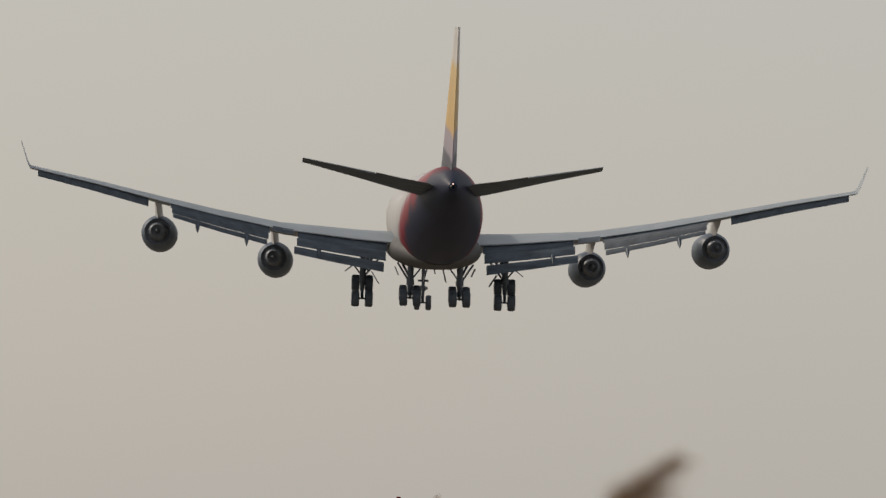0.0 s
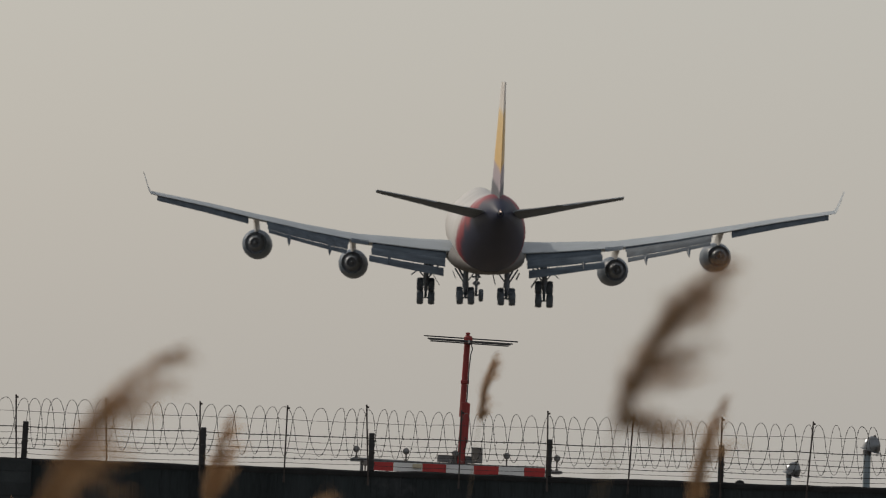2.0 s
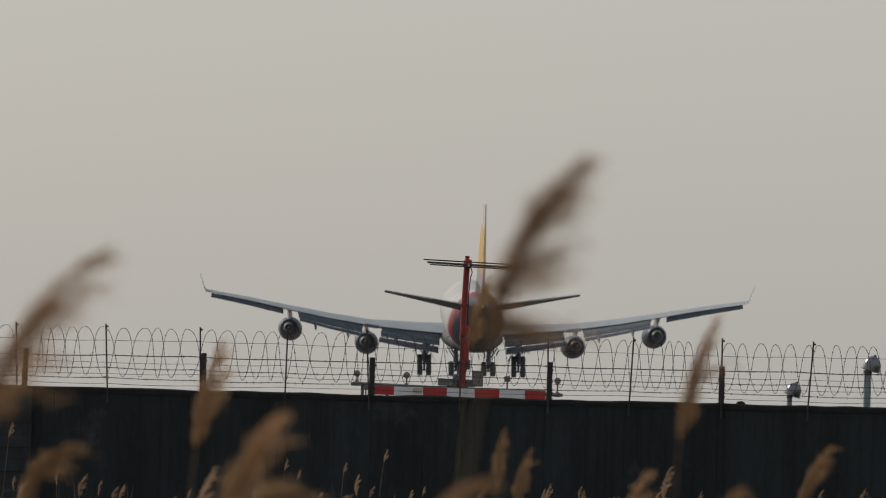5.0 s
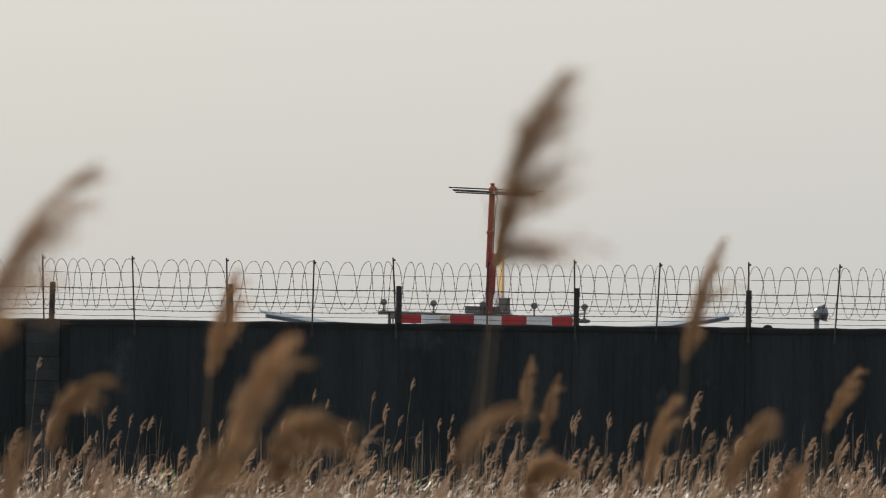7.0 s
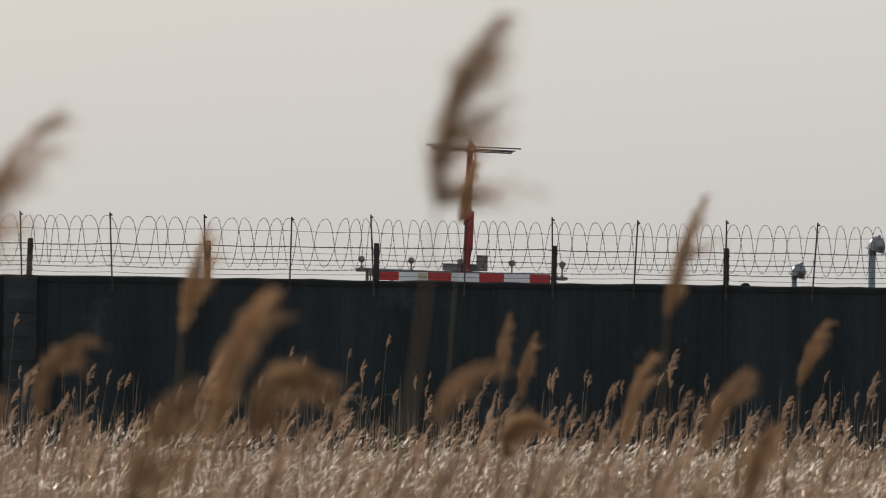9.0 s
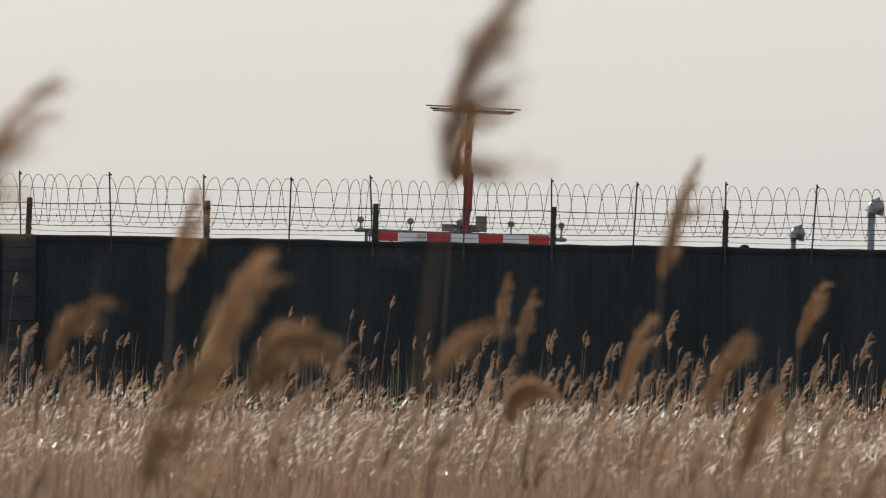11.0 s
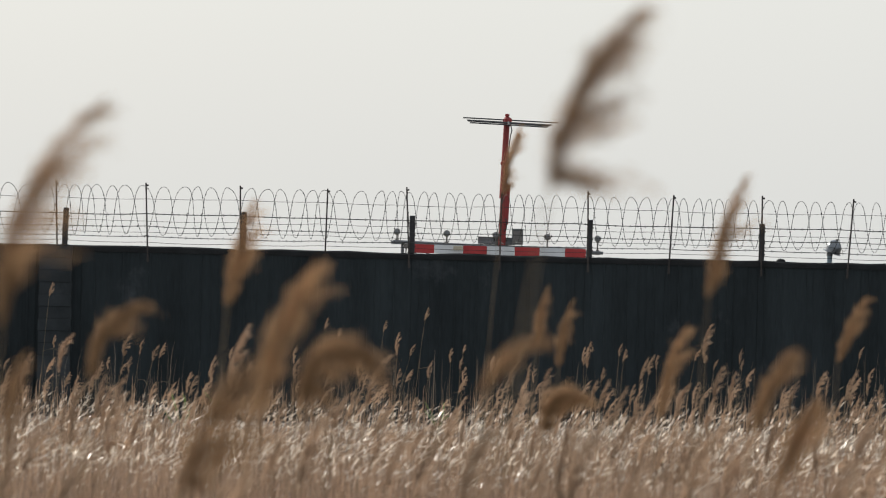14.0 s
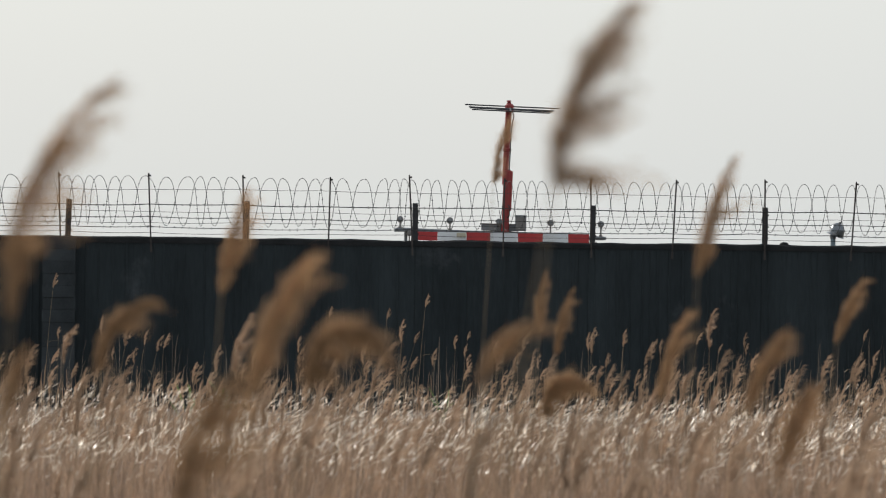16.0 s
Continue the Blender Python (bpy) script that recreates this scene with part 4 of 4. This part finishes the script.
def plant_far_reeds():
    """Single reeds between the grass and the wall, copied from a few built ones."""
    rng = random.Random(77)
    group = "reeds standing before the wall"
    protos = [proto_reed(rng, 0.86 + 0.10 * k, rng.uniform(0.20, 0.34), rng.uniform(4, 26), rng.uniform(15, 60), 300 + k, (0.032, 0.0056), 64, "dry brown reed with a feathery seed head before the wall", group) for k in range(9)]
    used, spots = set(), []
    for count in range(175):
        d = rng.uniform(96, 172)
        x = rng.uniform(-1, 1) * (0.056 * d + 0.4)
        k = count if count < 9 else min(8, int(9 * rng.random() ** (1.7 if x > 0 else 2.7)))
        if rng.random() < 0.05:
            k = 8
        m = pose(x, d, rng.uniform(-0.08, 0.0), rng.uniform(-4, 4), rng.uniform(-4, 9), rng.uniform(-35, 35)) @ Matrix.Scale(rng.uniform(0.88, 1.08), 4)
        spots.append((plant(protos[k][0], used, m), m))
    # nearer reeds that stand among the grass, their heads at many heights
    group = "reeds scattered through the grass"
    mids = [proto_reed(rng, 1.45 + 0.05 * k, rng.uniform(0.28, 0.38), rng.uniform(8, 30), rng.uniform(20, 70), 340 + k, (0.028, 0.0044), 100, "tan dry reed with a soft seed head among the grass", group) for k in range(7)]
    for count in range(124):
        d = rng.uniform(30, 66) if count < 46 else rng.uniform(60, 95)
        x = rng.uniform(-1, 1) * (0.052 * d + 0.2)
        # depth of the head below the eye, as a slope
        slope = 0.0120 + 0.0105 * rng.random() ** 1.6
        if count >= 46:
            slope = 0.0142 - (0.0060 if x > 0.4 else 0.0042) * rng.random() ** 1.6
        proto, top = mids[count % len(mids)]
        want = min(max(EYE[2] - slope * d, 1.20), 2.15)
        m = pose(x, d, -0.03, rng.uniform(-4, 4), rng.uniform(-3, 9), rng.uniform(-35, 35)) @ Matrix.Scale(want / top, 4)
        spots.append((plant(proto, used, m), m))
    # taller single reeds: across, away, height of the tip
    slim = proto_reed(rng, 1.95, 0.20, 12, 20, 380, (0.026, 0.0050), 46, "tall thin reed with a small pale seed head before the wall", "tall thin reeds before the wall")
    for x, d, want in ((-6.96, 150, 2.55), (-0.95, 150, 2.29), (-2.54, 152, 2.08), (-2.41, 158, 1.89), (-1.58, 155, 2.04), (-0.26, 160, 1.65), (0.80, 135, 1.97), (1.89, 120, 1.88), (1.49, 105, 1.75)):
        m = pose(x - 0.08, d, -0.03, 0, rng.uniform(-2, 3), rng.uniform(-15, 15)) @ Matrix.Scale(want / slim[1], 4)
        spots.append((plant(slim[0], used, m), m))
    for x, d, want in ((-3.34, 75, 2.16), (-1.39, 55, 2.35), (2.45, 95, 2.27), (2.01, 110, 1.84), (-0.82, 70, 2.10), (2.31, 85, 1.96), (3.72, 100, 1.81), (3.92, 90, 2.15), (-3.88, 80, 1.95), (3.44, 85, 1.94)):
        proto, top = mids[int(10 * abs(x)) % len(mids)]
        m = pose(x - 0.12, d, -0.03, 0, rng.uniform(-2, 5), rng.uniform(-15, 15)) @ Matrix.Scale(want / top, 4)
        spots.append((plant(proto, used, m), m))
    for ob, m in spots[::3]:
        MOVERS.append((ob, m))


plant_far_reeds()


def grass_mesh(name, count, near, far, low, high, width, seed, lean=(0.10, 0.45), start=0.3, material=None):
    """Many bent blades in one mesh."""
    r = np.random.RandomState(seed)
    d = near + (far - near) * r.rand(count)
    x = (r.rand(count) * 2 - 1) * (0.057 * d + 0.6)
    patch = np.array([noise.noise((a * 0.35, b * 0.12, 3.0)) for a, b in zip(x, d)])
    h = low + (high - low) * r.rand(count) ** 0.8 + 0.20 * patch
    w = width * (0.6 + 0.8 * r.rand(count))
    az = r.normal(0.1, 1.5 if start < 0.5 else 0.7, count)
    bend = lean[0] + (lean[1] - lean[0]) * r.rand(count)
    face = az + r.normal(1.57, 0.6, count)
    us = np.array([0.3, 0.78, 0.92, 1.0]) if start < 0.5 else np.array([start, start + (1 - start) * 0.4, start + (1 - start) * 0.75, 1.0])
    wd = np.array([1.0, 0.9, 0.6, 0.08])
    verts = np.zeros((count, 4, 2, 3))
    for i, u in enumerate(us):
        out = bend * (u ** 5.0) * h * 0.42
        cz = h * (u - 0.16 * bend * u ** 8)
        cx, cy = x + np.cos(az) * out, d + np.sin(az) * out
        for j, sgn in enumerate((-1, 1)):
            verts[:, i, j, 0] = cx + sgn * np.cos(face) * w * wd[i] / 2
            verts[:, i, j, 1] = cy + sgn * np.sin(face) * w * wd[i] / 2
            verts[:, i, j, 2] = cz
    base = np.arange(count)[:, None, None] * 8
    quad = np.array([[0, 1, 3, 2], [2, 3, 5, 4], [4, 5, 7, 6]])[None]
    faces = (base + quad).reshape(-1, 4)
    me = bpy.data.meshes.new(name)
    me.from_pydata(verts.reshape(-1, 3).tolist(), [], faces.tolist())
    me.materials.append(material or grass_mat)
    me.shade_smooth()
    return new(name, me)


tagged(grass_mesh("dry_grass", 84000, 47, 110, 0.52, 1.20, 0.0068, 5, (0.03, 0.42)), "dense pale straw-coloured grass glinting in the sun", "grass", kind="stuff")
# Curled grass tips, their pale colour painted in as sun glints.
glint_mat = surface("pale_glint_tips", (0.80, 0.69, 0.56), 0.30, 0, 0.25, 2.0, 20, 0.05, 0.002, 0, 0.50, (1, 1, 1), 0.7, 0.40)
tagged(grass_mesh("grass_glint_tips", 11000, 72, 112, 0.86, 1.36, 0.0125, 15, (0.2, 0.8), 0.93, glint_mat), "pale curling tips painted as sun glints over the dry grass", "grass", kind="stuff")
brown_mat = surface("brown_grass", (0.295, 0.196, 0.130), 0.60, 0, 0.35, 1.2, 11, 0.05, 0.002, 0, 0.40, (1, 1, 1), 0.25, 0.40)
tagged(grass_mesh("brown_grass", 30000, 38, 80, 0.62, 1.20, 0.0105, 27, (0.03, 0.35), 0.3, brown_mat), "upright brown grass at the near edge of the field", "grass", kind="stuff")


def make_green_tuft(x, d, seed):
    rng = random.Random(seed)
    t = thing("green_shoot", "small tuft of fresh green reed leaves among dry stalks", "plant", pose(x, d, 0))
    part("stem", stem_shape(0.02, 1.15, 0.2), green_leaf, t)
    for k in range(7):
        part("leaf", leaf_shape(rng.uniform(0.3, 0.5), 0.022, rng.uniform(0.1, 0.5), seed + k), green_leaf, t, m=pose(0.015, 0, rng.uniform(0.75, 1.1), 0, rng.uniform(-50, -15), rng.uniform(0, 360)))


green_leaf = surface("fresh_leaf", (0.10, 0.17, 0.035), 0.5, 0, 0.3, 6, 60, 0.1, 0.002, 0.2, 0.35)
for x, d, seed in ((-3.45, 110, 31), (-0.43, 112, 47), (-3.1, 113, 53)):
    make_green_tuft(x, d, seed)



def make_reed_bed():
    """The crowded low reeds along the far edge of the grass, too many to count."""
    rng = random.Random(41)
    kinds = [plume_shape(rng.uniform(0.26, 0.40), rng.uniform(5, 40), rng.uniform(15, 70), 60, 10, 700 + k, (0.032, 0.0054), 0.56, 0.0, 10, (0.05, 0.75)) for k in range(8)]
    s = Shape()
    for n in range(270):
        d = rng.uniform(76, 128)
        x = rng.uniform(-1, 1) * (0.054 * d + 0.4)
        if x < 0 and rng.random() < 0.25:
            continue
        top = rng.uniform(0.72, 1.02) + (0.10 if x > 0 else 0.0) + 0.12 * noise.noise((x * 0.5, d * 0.1, 1.0))
        a = rng.uniform(-8, 14)
        m = pose(x, d, top, rng.uniform(-5, 5), a, rng.uniform(-40, 40)) @ Matrix.Scale(rng.uniform(0.75, 1.15), 4)
        k = rng.choice(kinds)
        s.add([m @ Vector(p) for p in k.v], k.f)
        foot = Vector((x - 0.10, d, -0.05))
        s.tube([foot, foot.lerp(Vector((x, d, top)), 0.6) + Vector((-0.01, 0, 0)), (x, d, top)], [0.004, 0.0035, 0.0025], 4)
    me = bpy.data.meshes.new("reed_bed")
    me.from_pydata(s.v, [], s.f)
    me.materials.append(far_plume_mat)
    tagged(new("reed_bed", me), "crowded low brown reeds with feathery heads over the grass", "reeds", kind="stuff")


make_reed_bed()

tagged(grass_mesh("dry_undergrowth", 2600, 104, 172, 0.25, 0.95, 0.009, 9, (0.05, 0.3)), "thin dry stalks at the foot of the wall", "grass", kind="stuff")


bare_mat = surface("bare_reed_stalk", (0.17, 0.135, 0.10), 0.7, 0, 0.3, 3, 40, 0.05, 0.002, 0, 0.15, (1, 1, 1), 0.2, 0.45)
tagged(grass_mesh("bare_stalks", 420, 118, 172, 0.85, 1.62, 0.0075, 61, (0.02, 0.22), 0.3, bare_mat), "thin bare upright stalks among the reeds before the wall", "stalks", kind="stuff")


# ---- everything that moves ----
def motions():
    flight = (
        (0, 5.08, 683.29, 38.19, -1.58, 3.43, -0.36),
        (0.5, 5.00, 719.55, 35.96, -1.58, 3.47, -0.26),
        (1, 5.06, 756.60, 33.27, -1.59, 3.60, -0.17),
        (1.5, 4.88, 792.67, 31.15, -1.58, 3.66, -0.27),
        (2, 4.86, 829.95, 28.76, -1.64, 3.63, -0.36),
        (2.5, 4.86, 866.20, 26.68, -1.74, 3.65, -0.47),
        (3, 4.78, 902.62, 24.33, -1.72, 3.73, -0.62),
        (3.5, 4.83, 938.63, 22.49, -1.67, 3.66, -0.39),
        (4, 4.86, 976.51, 20.36, -1.65, 3.54, -0.17),
        (6.5, 4.80, 1172.00, 9.65, -1.60, 4.10, -0.35),
        (7, 4.87, 1211.00, 6.65, -1.60, 4.25, -0.40),
        (7.6, 4.90, 1254.00, 2.95, -1.60, 4.30, -0.30),
        (8.3, 5.00, 1304.00, -1.00, -1.60, 4.30, -0.20),
        (9.2, 5.10, 1367.00, -5.00, -1.60, 3.80, 0.00),
        (10, 5.20, 1420.00, -6.90, -1.60, 2.20, 0.00),
        (11.5, 5.40, 1515.00, -6.50, -1.60, 0.30, 0.00),
        (13, 5.60, 1600.00, -6.10, -1.60, 0.00, 0.00),
        (16, 6.00, 1740.00, -6.10, -1.60, 0.00, 0.00),
    )
    walk(airliner, [(t, pose(x, y, z, p, b, -a)) for t, x, y, z, a, p, b in flight])
    # seconds, sway of the stalk, rise of the foot, bend of the head
    sway = {
        "reed_a": ((0, 4.80, -0.022, 13.2), (0.5, 5.91, -0.026, 12.0), (1, 6.22, -0.014, 10.4), (1.5, 5.29, -0.009, 6.3), (2, 4.60, 0.009, 8.5), (2.5, 4.40, -0.021, 15.8), (3, 2.80, 0.003, 11.7), (3.5, 1.73, -0.002, 3.5), (4, 0.57, 0.002, 8.0), (6.5, 0.15, -0.008, 7.0), (7, -0.13, -0.005, -0.5), (7.5, 0.05, -0.003, 10.1), (8, -0.61, -0.003, 7.2), (8.5, -1.68, 0.006, 6.1), (9, -1.60, 0.010, 1.1), (9.5, -0.99, 0.007, 2.4), (12, -1.41, -0.015, 0.9), (12.5, 0.00, 0.000, 0.0), (13, -0.09, 0.012, 8.4), (13.5, 0.77, 0.025, 9.5), (14, 0.99, 0.015, 6.9), (14.5, 0.71, -0.004, 3.1), (15, 0.89, 0.010, 3.8), (15.5, 0.99, 0.001, 1.5), (16, 1.06, -0.010, 2.6)),
        "reed_b": ((1, 4.60, 0.013, 4.1), (1.5, 4.42, 0.002, 6.3), (2, 3.99, 0.015, 6.5), (2.5, 4.02, 0.007, 4.7), (3, 3.13, 0.017, 4.5), (3.5, 2.70, 0.016, 5.0), (4, 2.23, 0.013, 3.6), (6.5, 0.85, 0.017, 6.0), (7, 0.52, 0.018, 1.9), (7.5, 0.49, 0.021, 2.7), (8, 0.42, 0.024, 3.1), (8.5, 0.13, 0.021, 1.2), (9, 0.28, 0.029, 0.5), (9.5, 0.48, 0.018, 2.4), (12, 0.00, 0.015, -0.9), (12.5, 0.00, 0.000, 0.0), (13, 0.60, 0.014, -1.7), (14, 0.72, -0.006, -1.3), (14.5, 1.54, 0.014, -0.1), (15, 1.09, 0.008, 0.7), (16, 0.88, 0.020, -0.0)),
        "reed_c": ((2, 1.47, -0.000, -2.4), (2.5, 1.45, -0.003, -2.5), (3, 1.60, -0.001, -2.5), (3.5, 1.22, -0.004, -2.1), (4, 0.97, -0.001, -1.5), (6.5, 0.17, 0.000, -0.1), (7, -0.12, 0.001, 0.5), (7.5, 0.18, -0.001, 0.2), (8, 0.22, -0.000, -0.0), (8.5, -0.27, 0.002, 0.3), (9, -0.48, 0.002, 0.7), (9.5, -0.73, -0.000, 0.8), (12, -1.13, -0.001, 1.1), (12.5, 0.00, 0.000, 0.0), (13, 0.00, 0.000, -0.6), (13.5, 0.17, -0.003, -0.4), (14, 0.23, -0.003, -0.6), (14.5, 0.45, -0.003, -0.6), (15, 0.16, -0.003, -0.2), (15.5, 0.23, -0.000, 0.1), (16, -0.45, -0.003, 0.7)),
        "reed_d": ((1.5, 1.20, 0.004, -2.1), (2, 1.38, 0.005, -2.1), (2.5, 1.07, 0.002, -1.9), (3, 1.29, 0.003, -2.0), (3.5, 0.90, 0.002, -1.4), (4, 0.85, 0.005, -1.2), (6.5, -0.03, 0.006, 0.2), (7, -0.62, 0.009, 1.2), (7.5, -0.82, 0.013, 1.4), (8, -0.58, 0.013, 1.0), (8.5, -0.76, 0.017, 1.1), (9, -0.32, 0.015, 0.7), (9.5, -0.59, 0.014, 0.8), (12, -0.64, 0.004, 0.8), (12.5, 0.00, 0.000, 0.0), (13, 0.35, 0.000, -0.7), (13.5, 0.24, 0.001, -0.2), (14, 0.06, -0.000, -0.2), (14.5, -0.09, 0.002, -0.1), (15, -0.27, 0.003, 0.5), (15.5, -0.84, 0.009, 1.4), (16, -0.91, 0.009, 1.4)),
        "reed_e": ((0.5, 3.52, 0.080, -4.6), (1, 3.11, -0.034, -4.1), (1.5, 3.43, -0.030, -4.5), (2, 2.69, -0.024, -3.5), (2.5, 2.49, -0.024, -3.4), (3, 2.56, -0.024, -3.4), (3.5, 2.59, -0.029, -3.3), (4, 2.05, -0.037, -2.6), (7, 1.67, -0.011, -1.1), (9, 0.51, -0.004, -0.4), (12.5, 0.00, 0.000, 0.0), (13, 0.41, -0.021, -0.8), (13.5, 0.41, -0.014, -0.6), (14, 1.18, 0.007, -1.3), (14.5, 0.60, -0.021, -0.8), (15, 0.80, -0.013, -0.8), (15.5, 0.77, -0.015, -0.4), (16, 0.08, -0.008, 0.3)),
        "reed_f": ((3.5, 3.73, -0.019, -4.3), (4, 2.82, -0.018, -1.9), (7, 0.00, 0.003, 1.4), (9, 0.42, 0.004, -1.2), (12.5, 0.00, 0.000, 0.0), (14.5, 1.30, 0.005, -1.4), (16, 0.43, 0.003, 1.3)),
        "reed_g": ((7, -0.37, 0.004, -2.5), (9, -1.23, 0.027, -0.4), (12.5, 0.00, 0.000, 0.0), (14.5, -0.20, 0.015, -2.5), (16, -0.68, -0.023, -2.2)),
        "reed_h": ((7, -0.43, -0.022, -6.4), (9, -0.20, -0.006, -5.2), (12.5, 0.00, 0.000, 0.0), (14.5, 0.38, 0.002, -0.2), (16, 0.37, 0.014, -0.5)),
        "reed_i": ((7, -2.16, 0.021, 4.6), (9, -1.54, 0.004, 1.5), (12.5, 0.00, -0.000, 0.0), (14.5, -0.29, 0.029, 2.6), (16, -0.08, 0.012, 3.9)),
        "reed_j": ((7, 0.31, -0.014, 5.2), (9, -0.23, 0.003, 2.6), (12.5, 0.00, 0.000, 0.0), (14.5, 0.27, 0.003, 1.6), (16, -0.45, 0.008, 3.1)),
        "reed_k": ((9, -0.71, 0.017, 5.9), (12.5, 0.00, 0.000, 0.0), (14.5, 0.42, 0.006, 2.5), (16, -0.40, 0.009, 3.0)),
        "reed_l": ((9, 0.24, -0.001, -1.5), (12.5, 0.00, 0.000, 0.0), (14.5, 0.57, 0.000, -4.4), (16, -0.10, 0.007, -0.5)),
        "reed_m": ((9, -0.03, -0.008, -0.1), (12.5, 0.00, 0.000, 0.0), (14.5, -0.04, -0.005, 3.3), (16, -0.29, 0.001, 0.5)),
        "reed_n": ((9, -0.16, -0.033, 1.3), (12.5, 0.00, 0.000, 0.0), (14.5, 0.20, -0.005, 0.3), (16, -0.52, -0.015, 2.7)),
        "reed_o": ((12.5, 0.00, 0.000, 0.0), (14.5, 0.51, -0.008, 4.7), (16, 0.63, -0.006, 4.4)),
        "reed_p": ((9, 0.00, 0.012, -0.2), (12.5, 0.00, 0.000, 0.0), (14.5, 0.30, 0.026, 5.1), (16, -0.10, 0.011, 1.3)),
        "reed_q": ((9, -0.75, 0.019, 0.8), (12.5, 0.00, 0.000, 0.0), (14.5, -0.25, 0.027, -1.4), (16, -0.63, 0.024, 3.6)),
        "reed_s": ((9, -0.20, 0.0, 2.0), (12.5, 0.00, 0.000, 0.0), (14.5, 0.45, 0.004, 2.6), (16, 0.10, 0.002, 1.2)),
        "reed_r": ((9, 0.38, -0.006, -2.8), (12.5, 0.00, 0.000, 0.0), (14.5, -0.26, 0.007, -2.6), (16, -0.60, 0.005, 0.1)),
    }
    for key, rows in sway.items():
        (t_ob, head), d, bx, hx, hz = REEDS[key]
        rows = list(rows)
        if rows[0][0] > 0:
            rows.insert(0, (0.0,) + rows[0][1:])
        walk(t_ob, [(t, pose(bx, d, dz, 0, a, 0)) for t, a, dz, b in rows])
        walk(head, [(t, pose(hx, 0, hz, 0, b, 0)) for t, a, dz, b in rows])
    rng = random.Random(8)
    for ob, m in MOVERS:
        ph, amp, per = rng.uniform(0, 6.3), rng.uniform(0.4, 1.4), rng.uniform(1.8, 3.2)
        rows = []
        for i in range(33):
            t = i * 0.5
            rows.append((t, m @ pose(0, 0, 0, 0, amp * (math.sin(ph + 6.283 * t / per) + 0.5 * math.sin(2.3 * ph + 6.283 * t / (per * 2.7))), 0)))
        walk(ob, rows)


motions()
